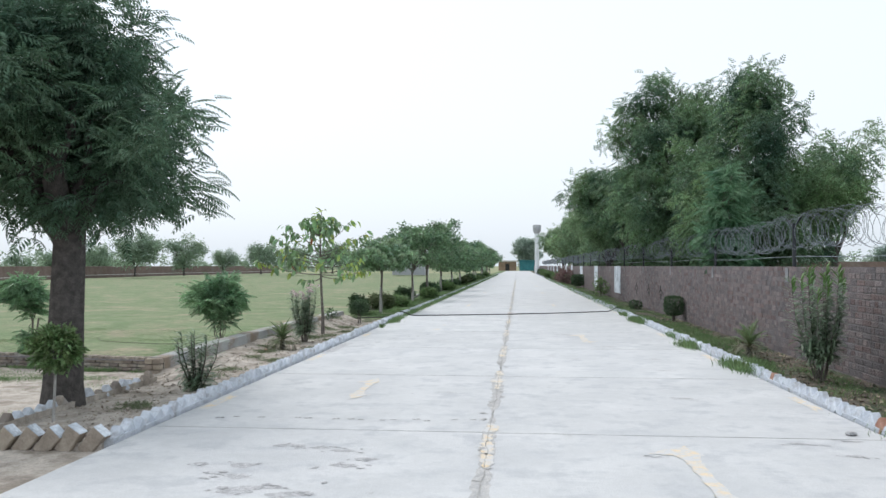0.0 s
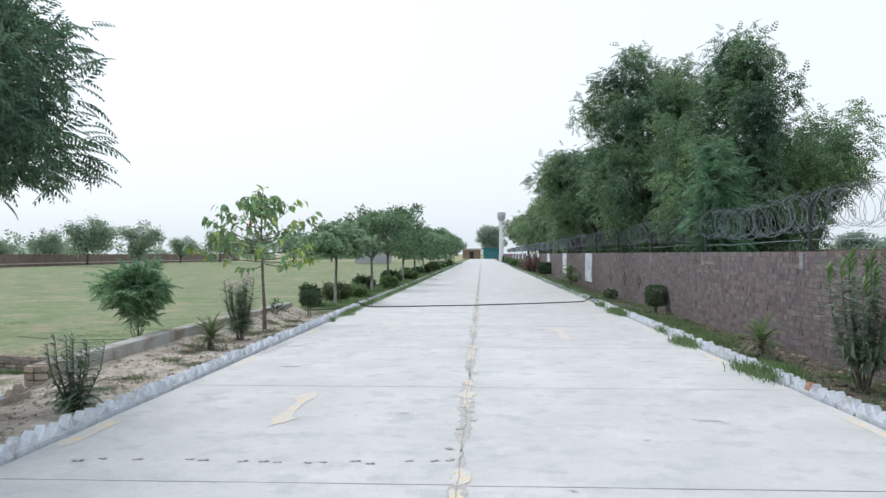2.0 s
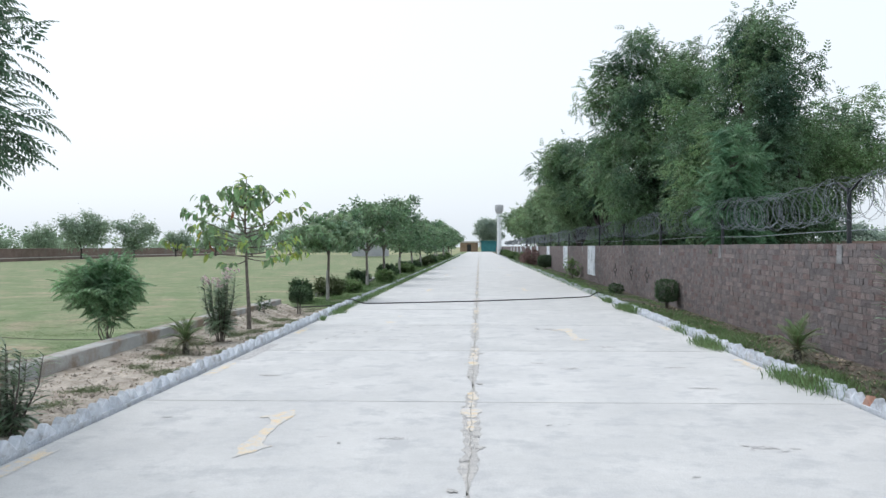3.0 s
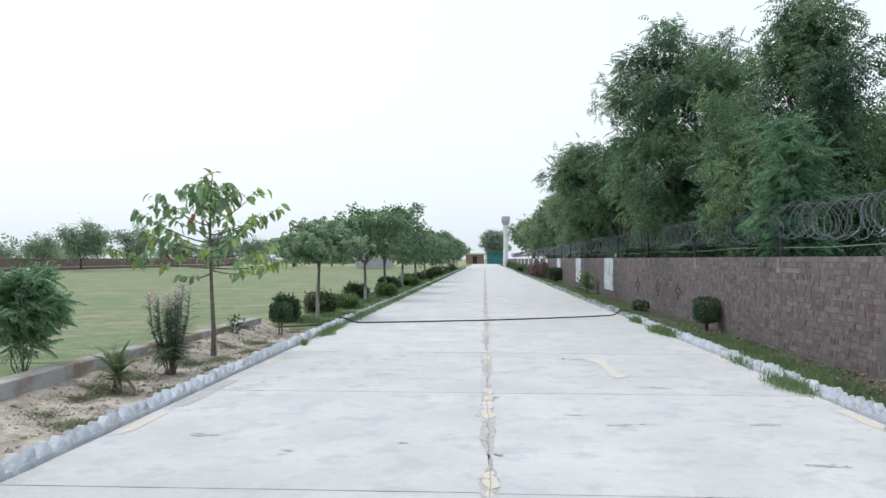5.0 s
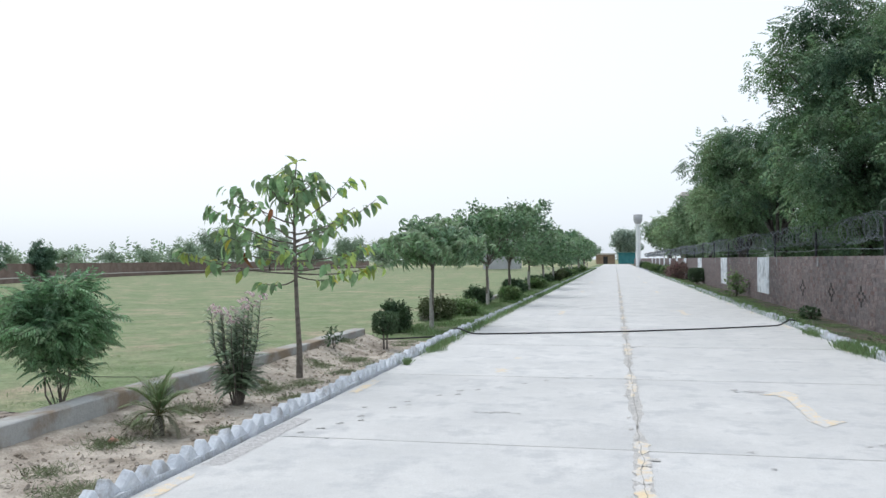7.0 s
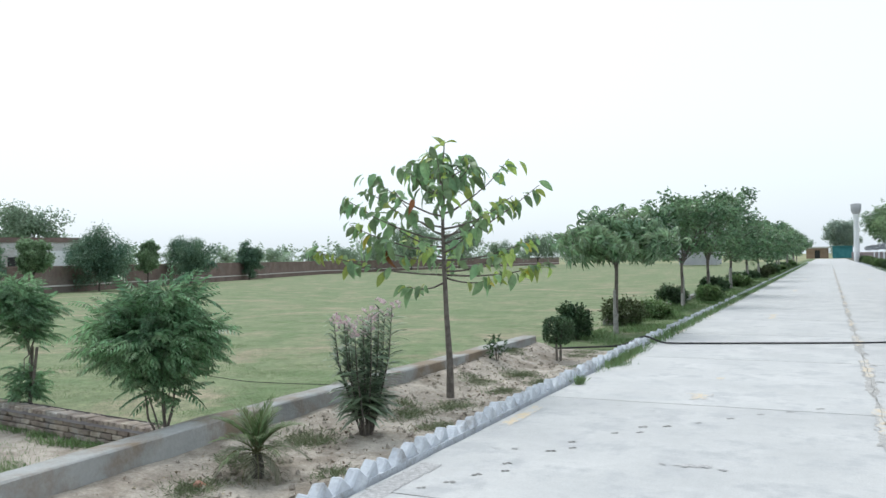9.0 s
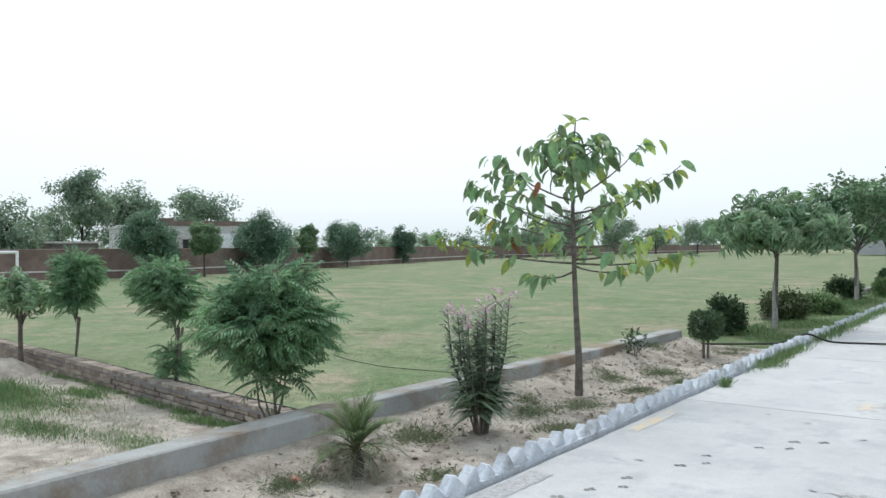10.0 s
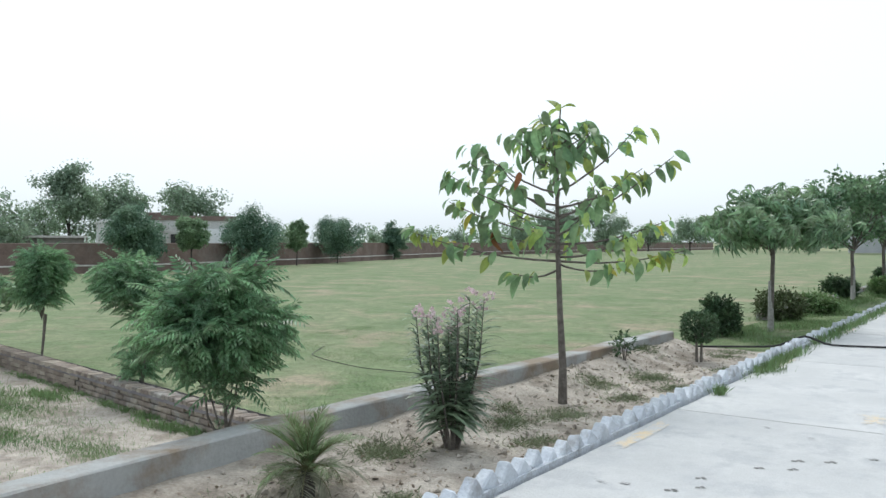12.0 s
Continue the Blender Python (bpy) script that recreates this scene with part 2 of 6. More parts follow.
M_LOLET = mat("oleander_young_leaf", (0.10, 0.20, 0.06), (0.15, 0.26, 0.09), 3.0, 0.4, 0, 25, 0.2, "island", through_light=0.3)
M_PINK = mat("pink_blossom", (0.66, 0.50, 0.53), (0.74, 0.62, 0.64), 20, 0.6, 0, 40, 0.15, "island", through_light=0.3)
M_PALM = mat("palm_leaflet", (0.135, 0.215, 0.095), (0.215, 0.290, 0.135), 5.0, 0.5, 0, 30, 0.3, "island", through_light=0.3)
M_PALMDRY = mat("dry_palm_leaflet", (0.22, 0.23, 0.17), (0.32, 0.31, 0.23), 5.0, 0.7, 0, 30, 0.3, "island", through_light=0.3)
M_HEDGE = mat("clipped_leaf", (0.062, 0.112, 0.062), (0.115, 0.180, 0.092), 4.0, 0.45, 0, 30, 0.4, "island", through_light=0.25)
M_FICUS = mat("ficus_leaf", (0.11, 0.20, 0.075), (0.235, 0.330, 0.145), 6.0, 0.4, 0, 30, 0.4, "island", spec=0.5, through_light=0.3)
M_GRASS = mat("grass_blade", (0.130, 0.220, 0.092), (0.212, 0.298, 0.14), 1.5, 0.7, 0, 30, 0.38, "island", through_light=0.4)
M_WEED = mat("grey_green_weed", (0.150, 0.190, 0.105), (0.225, 0.255, 0.155), 3.0, 0.7, 0, 30, 0.35, "island", through_light=0.3)
M_OLIVE = mat("olive_leaf", (0.085, 0.12, 0.055), (0.14, 0.17, 0.085), 3.0, 0.5, 0, 30, 0.35, "island", through_light=0.2)
M_PINKSH = mat("pinkish_foliage", (0.16, 0.13, 0.10), (0.32, 0.20, 0.20), 2.0, 0.6, 0, 20, 0.4, "island", through_light=0.2)
M_LITTER = mat("dry_litter", (0.17, 0.135, 0.10), (0.36, 0.30, 0.235), 6.0, 0.95, 0, 30, 0.4, "island")
M_TEAL = mat("teal_sheet", (0.03, 0.16, 0.19), (0.05, 0.21, 0.24), 1, 0.6)
M_RUST = mat("rusty_brown_panel", (0.25, 0.175, 0.12), (0.32, 0.235, 0.17), 1, 0.8)
M_GREYB = mat("far_grey_concrete", (0.36, 0.37, 0.40), (0.44, 0.45, 0.47), 0.5, 0.9)


# ---- mesh helpers ----
def mesh_np(name, V, F, material, smooth=False):
    """A mesh from arrays of places and of faces (all triangles or all quads)."""
    V, F = np.asarray(V, np.float32), np.asarray(F, np.int32)
    me = bpy.data.meshes.new(name)
    k = F.shape[1]
    me.vertices.add(len(V))
    me.vertices.foreach_set("co", V.ravel())
    me.loops.add(F.size)
    me.loops.foreach_set("vertex_index", F.ravel())
    me.polygons.add(len(F))
    me.polygons.foreach_set("loop_start", np.arange(0, F.size, k, dtype=np.int32))
    me.polygons.foreach_set("use_smooth", np.full(len(F), bool(smooth)))
    me.update(calc_edges=True)
    me.validate()
    if material:
        me.materials.append(material)
    return me


def child(name, me, parent, label="", m=None):
    ob = new(name, me)
    if parent:
        ob.parent = parent
    if m is not None:
        ob.matrix_basis = m
    if label:
        ob["label"] = label
    return ob


def thing(name, label, category, group="", kind="", m=None, me=None):
    ob = new(name, me)
    if m is not None:
        ob.matrix_basis = m
    return tagged(ob, label, category, group, kind)


BOXF = np.array([[0, 3, 2, 1], [4, 5, 6, 7], [0, 1, 5, 4], [1, 2, 6, 5], [2, 3, 7, 6], [3, 0, 4, 7]])


def box_v(x0, y0, z0, x1, y1, z1):
    return np.array([[x0, y0, z0], [x1, y0, z0], [x1, y1, z0], [x0, y1, z0], [x0, y0, z1], [x1, y0, z1], [x1, y1, z1], [x0, y1, z1]], float)


def boxes(name, items, material, rough=0.0):
    """Several boxes as one mesh; rough shifts the corners a little."""
    vs, fs = [], []
    for i, b in enumerate(items):
        v = box_v(*b)
        if rough:
            v = v + RN.normal(0, rough, v.shape)
        vs.append(v)
        fs.append(BOXF + 8 * i)
    return mesh_np(name, np.concatenate(vs), np.concatenate(fs), material)


def soft_box(name, sx, sy, sz, material, bevel=0.008, rough=0.0, seed=0):
    """A box on its base centre, with bevelled, slightly uneven edges."""
    rr = random.Random(seed)
    bm = bmesh.new()
    bmesh.ops.create_cube(bm, size=1.0)
    for v in bm.verts:
        v.co = Vector((v.co.x * sx, v.co.y * sy, (v.co.z + 0.5) * sz)) + Vector([rr.uniform(-rough, rough) for _ in range(3)])
    bmesh.ops.bevel(bm, geom=list(bm.edges), offset=bevel, segments=1, affect="EDGES")
    me = bpy.data.meshes.new(name)
    bm.to_mesh(me)
    bm.free()
    me.materials.append(material)
    return me


def tube_arrays(path, radii, sides=8):
    path = [Vector(p) for p in path]
    V, F = [], []
    for i, p in enumerate(path):
        d = (path[min(i + 1, len(path) - 1)] - path[max(i - 1, 0)]).normalized()
        a = d.cross(Vector((0.31, 0.9, 0.2))).normalized()
        b = d.cross(a)
        for k in range(sides):
            t = 2 * math.pi * k / sides
            V.append(p + (a * math.cos(t) + b * math.sin(t)) * radii[i])
    for i in range(len(path) - 1):
        for k in range(sides):
            k2 = (k + 1) % sides
            F.append((i * sides + k, i * sides + k2, (i + 1) * sides + k2, (i + 1) * sides + k))
    return np.array(V, float), np.array(F)


def tubes(name, items, material, sides=8):
    vs, fs, o = [], [], 0
    for path, radii in items:
        v, f = tube_arrays(path, radii, sides)
        vs.append(v)
        fs.append(f + o)
        o += len(v)
    return mesh_np(name, np.concatenate(vs), np.concatenate(fs), material, True)


def unit(a):
    return a / np.maximum(np.linalg.norm(a, axis=1, keepdims=True), 1e-6)


def scatter(name, tv, tf, P, D, UP, S, material):
    """Copies of a small leaf shape (x across, y along, z its upper side) at places P, along D, facing UP, of size S, as one mesh."""
    D = unit(D)
    X = unit(np.cross(D, UP))
    Z = np.cross(X, D)
    B = np.stack([X, D, Z], axis=1)
    V = np.einsum("vk,nkj->nvj", tv, B) * S[:, None, None] + P[:, None, :]
    F = tf[None] + (np.arange(len(P)) * len(tv))[:, None, None]
    return mesh_np(name, V.reshape(-1, 3), F.reshape(-1, tf.shape[1]), material)


def t_blade(w=0.3, fold=0.08, droop=0.1):
    return np.array([[0, 0, 0], [-w / 2, 0.45, fold], [0, 1, -droop], [w / 2, 0.45, fold]]), np.array([[0, 2, 1], [0, 3, 2]])


def t_pinnate(pairs=6, ll=0.30, w=0.10, droop=0.25, spread=62):
    """A feather leaf: leaflets in pairs along a bowed rib."""
    V, F = [], []
    bl, bf = t_blade(w / ll, 0.05, 0.12)
    for i in range(pairs):
        s = 0.12 + 0.84 * i / (pairs - 1)
        base = np.array([0, s, -droop * s * s])
        size = ll * (0.75 + 0.5 * math.sin(math.pi * (0.15 + 0.7 * s)) - 0.35 * s)
        for side in (-1, 1):
            a = radians(spread - 18 * s) * side
            d = np.array([math.sin(a), math.cos(a), -0.25 - droop * s])
            d = d / np.linalg.norm(d)
            x = np.cross(d, [0, 0, 1.0])
            x = x / np.linalg.norm(x)
            z = np.cross(x, d)
            F.append(bf + len(V) * 4)
            V.append((bl[:, :1] * x + bl[:, 1:2] * d + bl[:, 2:] * z) * size + base)
    return np.concatenate(V), np.concatenate(F)


def t_strap(w=0.12, droop=0.5, n=3):
    """A long narrow leaf that bows down."""
    V, F = [], []
    for i in range(n + 1):
        s = i / n
        ww = w * math.sin(math.pi * min(0.97, 0.12 + 0.85 * s)) / 2
        y, z = s * (1 - 0.25 * droop * s), 0.25 * s - droop * s * s
        V += [[-ww, y, z + ww * 0.4], [ww, y, z + ww * 0.4]]
    for i in range(n):
        F += [[2 * i, 2 * i + 1, 2 * i + 3], [2 * i, 2 * i + 3, 2 * i + 2]]
    return np.array(V), np.array(F)


def t_whorl(n=9, w=0.23, droop=1.05):
    sv, sf = t_strap(w, droop, 3)
    V, F = [], []
    for i in range(n):
        a = 2 * math.pi * i / n + 0.3 * math.sin(i * 5.1)
        c, s = math.cos(a), math.sin(a)
        v = sv * (0.85 + 0.3 * ((i * 7) % 5) / 5)
        F.append(sf + i * len(sv))
        V.append(np.stack([v[:, 0] * c + v[:, 1] * s, v[:, 2], -v[:, 0] * s + v[:, 1] * c], axis=1))
    return np.concatenate(V), np.concatenate(F)


def shell(n, centre, radii, inner=0.55, low=-1.0):
    """Random places in the outer part of an ellipsoid."""
    d = unit(RN.normal(0, 1, (int(n * 2.5) + 20, 3)))
    d = d[d[:, 2] > low][:n]
    r = (inner ** 3 + (1 - inner ** 3) * RN.random(len(d))) ** (1 / 3)
    return d * r[:, None] * np.array(radii) + np.array(centre), d


def clumps(n, blobs, inner, per, size, low=-1.0, gap=0.38, gscale=0.9):
    """Places and outward ways of sprays: clumps over several ellipsoids, thinned by a noise so that the crown has gaps."""
    vol = np.array([b[1][0] * b[1][1] + b[1][2] ** 2 for b in blobs])
    P, D = [], []
    for (c, rad), share in zip(blobs, vol / vol.sum()):
        p, d = shell(int(n * share) + 1, c, rad, inner, low)
        keep = np.array([noise.noise(Vector(q) * gscale) * 0.5 + 0.5 > gap for q in p])
        p, d = p[keep], d[keep]
        P.append(np.repeat(p, per, axis=0))
        D.append(np.repeat(d, per, axis=0))
    P, D = np.concatenate(P), np.concatenate(D)
    P = P + RN.normal(0, size, P.shape)
    return P, D


def limb(a, b, r0, r1, sag=0.0, n=5, wob=0.06):
    a, b = Vector(a), Vector(b)
    path, rad = [], []
    ln = (b - a).length
    for i in range(n + 1):
        s = i / n
        p = a.lerp(b, s)
        if 0 < i < n:
            p += Vector((R.uniform(-wob, wob), R.uniform(-wob, wob), R.uniform(-wob, wob))) * ln
        p.z += math.sin(math.pi * s) * sag
        path.append(p)
        rad.append(r0 + (r1 - r0) * s)
    return path, rad


def tree(name, label, x, y, z, height, r0, blobs, n, per, csize, lsize, template, leaf, bark, droop=0.5, group="", inner=0.5, low=-1.0, limbs=9, gap=0.38, lime=0.0, fork=None, gscale=0.9, flare=1.5, stems=1, category="tree", lumps=0, lump_r=0.6, lift=-9.0):
    """A tree: tapered trunk, limbs into the crown, and a crown of leafy sprays over uneven ellipsoids (relative to its foot)."""
    top = thing(name, label, category, group, m=pose(x, y, z))
    fork = fork or height * 0.45
    items = []
    for k in range(stems):
        ox = 0 if stems == 1 else 0.035 * math.cos(k * 2.2)
        oy = 0 if stems == 1 else 0.035 * math.sin(k * 2.2)
        lean = Vector((R.uniform(-0.04, 0.04) + ox * 4.0, R.uniform(-0.04, 0.04) + oy * 4.0, 0)) * fork
        ox, oy = ox * 0.4, oy * 0.4
        pts = [Vector((ox, oy, -0.1)), Vector((ox, oy, 0.0)), Vector((ox, oy, fork * 0.12)), Vector((ox, oy, fork * 0.5)) + lean * 0.5, Vector((ox, oy, fork)) + lean]
        items.append((pts, [r0 * flare * 1.1, r0 * flare, r0 * 1.08, r0 * 0.93, r0 * 0.85]))
    child("trunk", tubes("trunk", items, bark, 12), top)
    if lime:
        child("limewashed_base", tubes("limewashed_base", [([(0, 0, -0.02), (0, 0, 0.06), (0, 0, lime)], [r0 * flare + 0.004, r0 * 1.25 + 0.003, r0 * 1.02 + 0.002])], M_LIME, 12), top, "limewashed lower trunk")
    its = []
    for k in range(limbs):
        c, rad = blobs[k % len(blobs)]
        d = Vector((R.gauss(0, 1), R.gauss(0, 1), R.gauss(0.25, 0.7))).normalized()
        end = Vector(c) + Vector((d.x * rad[0], d.y * rad[1], d.z * rad[2])) * 0.72
        its.append(limb((0, 0, fork * R.uniform(0.85, 1.0)), end, r0 * R.uniform(0.4, 0.62), r0 * 0.08, 0.05 * height))
    child("limb", tubes("limb", its, bark, 6), top)
    if lumps:
        big, blobs = blobs, []
        area = [b[1][0] * b[1][2] for b in big]
        for (c, rad), share in zip(big, area):
            pts, _ = shell(max(2, int(lumps * share / sum(area))), c, rad, 0.72, low)
            for q in pts:
                lr = lump_r * R.uniform(0.65, 1.25)
                blobs.append((tuple(q), (lr, lr, lr * R.uniform(0.55, 0.8))))
            blobs.append((c, (rad[0] * 0.62, rad[1] * 0.62, rad[2] * 0.62)))
    P, D = clumps(n, blobs, inner, per, csize, low, gap, gscale)
    D = D * np.array([1, 1, 0.55]) + RN.normal(0, 0.6, D.shape)
    D[:, 2] -= droop * (0.5 + RN.random(len(D)))
    D[:, 2] = np.maximum(D[:, 2], lift + 0.25 * RN.random(len(D)))
    UP = np.array([0, 0, 1.0]) + D * 0.15 + RN.normal(0, 0.35, D.shape)
    S = lsize * (0.7 + 0.6 * RN.random(len(P)))
    crown = scatter("crown", template[0], template[1], P, D, UP, S, leaf)
    child("crown", crown, top)
    return top


T_FINE = t_pinnate(4, 0.42, 0.17, 0.35)
T_PIN = t_pinnate(7, 0.30, 0.095, 0.35)
T_ARCH = t_pinnate(8, 0.36, 0.105, 0.55, 70)
T_PIN3 = t_pinnate(3, 0.55, 0.30, 0.3)
T_LEAF = t_blade(0.5, 0.08, 0.15)
T_BROAD = t_blade(0.75, 0.1, 0.2)
T_WHORL = t_whorl()

# ---- ground: one sheet to the horizon ----
KL, KR, WALLX, MID = -3.40, 3.00, 4.385, -0.36


def brick_line(x):
    return 17.35 - 0.16 * (x + 5.5)


def grey_x(y):
    return -5.235 + (0.05 * (y - 15.5) if y > 15.5 else -0.008 * (y - 15.5))


def smooth01(a, b, v):
    s = min(1.0, max(0.0, (v - a) / (b - a)))
    return s * s * (3 - 2 * s)


def ground_z(x, y):
    if KL - 0.02 < x < KR + 0.02 and y < 230:
        return -0.13
    if x > KR:
        return 0.02 - 0.08 * smooth01(KR, WALLX, x) if x < WALLX + 0.1 else 0.0
    bumpy = 0.026 * noise.noise(Vector((x * 2.1, y * 2.1, 0))) + 0.012 * noise.noise(Vector((x * 6.3, y * 6.3, 4)))
    low = -0.92 if y < brick_line(x) + 0.14 else -0.70
    if y < 11.6:
        return (-0.06 + bumpy) if x > -4.9 else -0.06 + (low + 0.06) * smooth01(4.9, 6.9, -x)
    if y < 22.5:
        if x < grey_x(y) - 0.12:
            return low
        foot = -0.04 + 0.13 * smooth01(13.0, 21.5, y)
        return -0.09 + bumpy + (foot + 0.09) * smooth01(0.0, 0.6, 0.6 - (x - grey_x(y)))
    return -0.05 + bumpy if x > -5.0 else -0.05 + (-0.70 + 0.05) * smooth01(5.0, 7.2, -x)


def build_ground():
    xs = [-2500, -1200, -600, -300, -180, -120, -90, -70, -55, -45, -36, -30, -26]
    xs += list(np.arange(-25, -8.9, 0.5)) + list(np.arange(-8.8, -5.81, 0.2)) + list(np.arange(-5.7, -3.4, 0.1)) + [-3.38, -3.35, -2, 0, 2, 2.97, 3.03] + list(np.arange(3.15, 4.6, 0.15))
    xs += [5.5, 7, 10, 15, 25, 40, 70, 120, 250, 600, 1200, 2500]
    ys = [-300, -120, -50, -20, -8, -3] + list(np.arange(0, 6, 1.0)) + list(np.arange(6, 26.01, 0.16)) + list(np.arange(26.5, 40, 0.7)) + list(np.arange(41, 100, 3)) + [110, 130, 160, 200, 229, 231, 300, 500, 1000, 3500]
    V = [(x, y, ground_z(x, y)) for y in ys for x in xs]
    nx = len(xs)
    F = [(j * nx + i, j * nx + i + 1, (j + 1) * nx + i + 1, (j + 1) * nx + i) for j in range(len(ys) - 1) for i in range(nx - 1)]
    me = mesh_np("ground", V, F, None, False)
    for m in (M_SAND, M_LAWN, M_FIELD, M_VERGE, M_ROWGRASS):
        me.materials.append(m)
    idx = []
    for j in range(len(ys) - 1):
        cy = (ys[j] + ys[j + 1]) / 2
        for i in range(nx - 1):
            cx = (xs[i] + xs[i + 1]) / 2
            if cx < -110 or cy > 260 or cy < -60 or cx > 14:
                k = 2
            elif cx > KR:
                k = 3
            elif cx < -5.0 and cy > brick_line(cx) and (cx < grey_x(cy) - 0.1 or cy > 22.5):
                k = 1
            elif cx < KL and cy > 23:
                k = 4
            else:
                k = 0
            idx.append(k)
    me.polygons.foreach_set("material_index", idx)
    return tagged(new("ground", me), "sandy soil, dry lawn and fields beside the road", "ground", kind="structure")


build_ground()

# ---- road of concrete slabs ----
road = thing("road", "pale concrete road cast in slabs with open joints", "road", kind="structure", me=boxes("road", [(KL, -20, -0.13, KR, 228, -0.022)], M_JOINT))
JOINTS = [7.38 + 3.64 * k for k in range(-7, 61)]


def slab(x0, x1, y0, y1, seed):
    rr = random.Random(seed)
    n = 10
    g = 0.007
    bm = bmesh.new()
    per = []
    for i in range(n + 1):
        per.append((x0 + (x1 - x0) * i / n, y0 + g + rr.uniform(-0.004, 0.006)))
    for i in range(1, n):
        per.append((x1 - g - rr.uniform(-0.003, 0.008), y0 + (y1 - y0) * i / n))
    for i in range(n + 1):
        per.append((x1 - (x1 - x0) * i / n, y1 - g - rr.uniform(-0.004, 0.006)))
    for i in range(1, n):
        per.append((x0 + g + rr.uniform(-0.003, 0.008), y1 - (y1 - y0) * i / n))
    vs = [bm.verts.new((a, b, -0.06)) for a, b in per]
    f = bm.faces.new(vs)
    ex = bmesh.ops.extrude_face_region(bm, geom=[f])
    up = [v for v in ex["geom"] if isinstance(v, bmesh.types.BMVert)]
    for v in up:
        v.co.z = 0.0
    bmesh.ops.recalc_face_normals(bm, faces=list(bm.faces))
    me = bpy.data.meshes.new("slab")
    bm.to_mesh(me)
    bm.free()
    me.materials.append(M_CONC)
    return me


for k in range(len(JOINTS) - 1):
    y0, y1 = JOINTS[k], JOINTS[k + 1]
    if y1 > 227:
        break
    child("slab", slab(KL, MID, y0 + 0.02, y1 + 0.02, k), road)
    child("slab", slab(MID, KR, y0, y1, 500 + k), road)


def flake(name, x, y, w, h, material, seed, z=0.003, n=22, turn=0.0, ragged=0.35, square=False):
    """A flat patch with a softly ragged outline lying on the slabs."""
    V = [(0, 0, 0)]
    for i in range(n):
        a = 2 * math.pi * i / n
        ca, sa = math.cos(a), math.sin(a)
        q = 1 - ragged * (0.5 + 0.5 * noise.noise(Vector((ca * 1.6, sa * 1.6, seed * 3.7)))) - 0.5 * ragged * abs(noise.noise(Vector((ca * 5, sa * 5, seed * 1.3))))
        e = 1 / max(abs(ca), abs(sa)) if square else 1.0
        V.append((w / 2 * ca * q * e, h / 2 * sa * q * e, 0))
    F = [(0, i + 1, (i + 1) % n + 1) for i in range(n)]
    return child(name, mesh_np(name, V, F, material), road, "", pose(x, y, z, 0, 0, turn))


def ribbon(name, pts, material, label="", z=0.004):
    me = mesh_np(name, [(a, b, 0) for a, b in pts], [list(range(len(pts)))], material)
    return child(name, me, road, label, pose(0, 0, z))


def double_arrow(x, y, length, head=0.50, shaft=0.11, seed=0):
    """A worn painted arrow with a head at both ends, its far tip at (x, y)."""
    rr = random.Random(seed)
    w, h = shaft / 2, head / 2
    out = [(0.03, 0), (-h * 1.15, -0.30), (-w * 1.8, -0.34), (-w, -0.60), (-w, -length * 0.5), (-w, -length + 0.60), (-w * 1.4, -length + 0.34), (-h * 0.42, -length + 0.33), (-0.02, -length),
           (h * 0.85, -length + 0.30), (w * 1.6, -length + 0.34), (w, -length + 0.60), (w, -length * 0.5), (w, -0.60), (w * 1.4, -0.36), (h * 0.5, -0.30)]
    pts = []
    for i, a in enumerate(out):
        b = out[(i + 1) % len(out)]
        for k in range(4):
            s = k / 4
            pts.append((x + a[0] + (b[0] - a[0]) * s + rr.uniform(-0.016, 0.016), y + a[1] + (b[1] - a[1]) * s + rr.uniform(-0.03, 0.03)))
    return ribbon("lane_arrow", pts, M_YELLOW, "worn yellow painted lane arrow with two heads")


for tip in (6.98, 17.7, 31.5, 45.0, 59.0, 74.0):
    double_arrow(1.18, tip, 1.95, seed=int(tip))
for tip in (10.62, 31.0, 45.0, 59.0):
    double_arrow(-1.92, tip, 1.60, 0.36, 0.10, int(tip) + 3)
flake("lane_arrow", -1.95, 18.85, 0.50, 0.75, M_YELLOW, 77, 0.003, 70, 10, 0.95)
flake("lane_arrow", -1.90, 20.1, 0.16, 0.30, M_YELLOW, 78, 0.003, 24, 0, 0.7)
for k in range(16):
    yc = 4.38 + 4.3 * k
    for side in (KL + 0.11, KR - 0.11):
        line = flake("edge_line", side, yc + (0.5 if side > 0 else 0.0), 0.16, 1.25, M_YELLOW, k + side, 0.003, 70, 0, 0.48, True)
        line["label"] = "worn yellow edge line"
def joint_strip(name, y0, y1, wide, material, seed, z, label="", step=0.045, thin=0.35):
    """A ragged strip along the centre joint: its two edges wander apart from each other."""
    V, n = [], max(3, int((y1 - y0) / step))
    for i in range(n + 1):
        y = y0 + (y1 - y0) * i / n
        end = min(1.0, 6.0 * min(i, n - i) / n + 0.05)
        for side, k in ((-1, 0.0), (1, 9.0)):
            q = thin + (1 - thin) * (0.5 + 0.5 * noise.noise(Vector((y * 2.3, k, seed)))) + 0.35 * noise.noise(Vector((y * 11.0, k, seed)))
            V.append((MID + 0.02 * noise.noise(Vector((y * 0.9, 3, 1))) + side * wide / 2 * max(0.12, q) * end, y, z))
    F = [(2 * i, 2 * i + 1, 2 * i + 3, 2 * i + 2) for i in range(n)]
    return child(name, mesh_np(name, V, F, material), road, label)


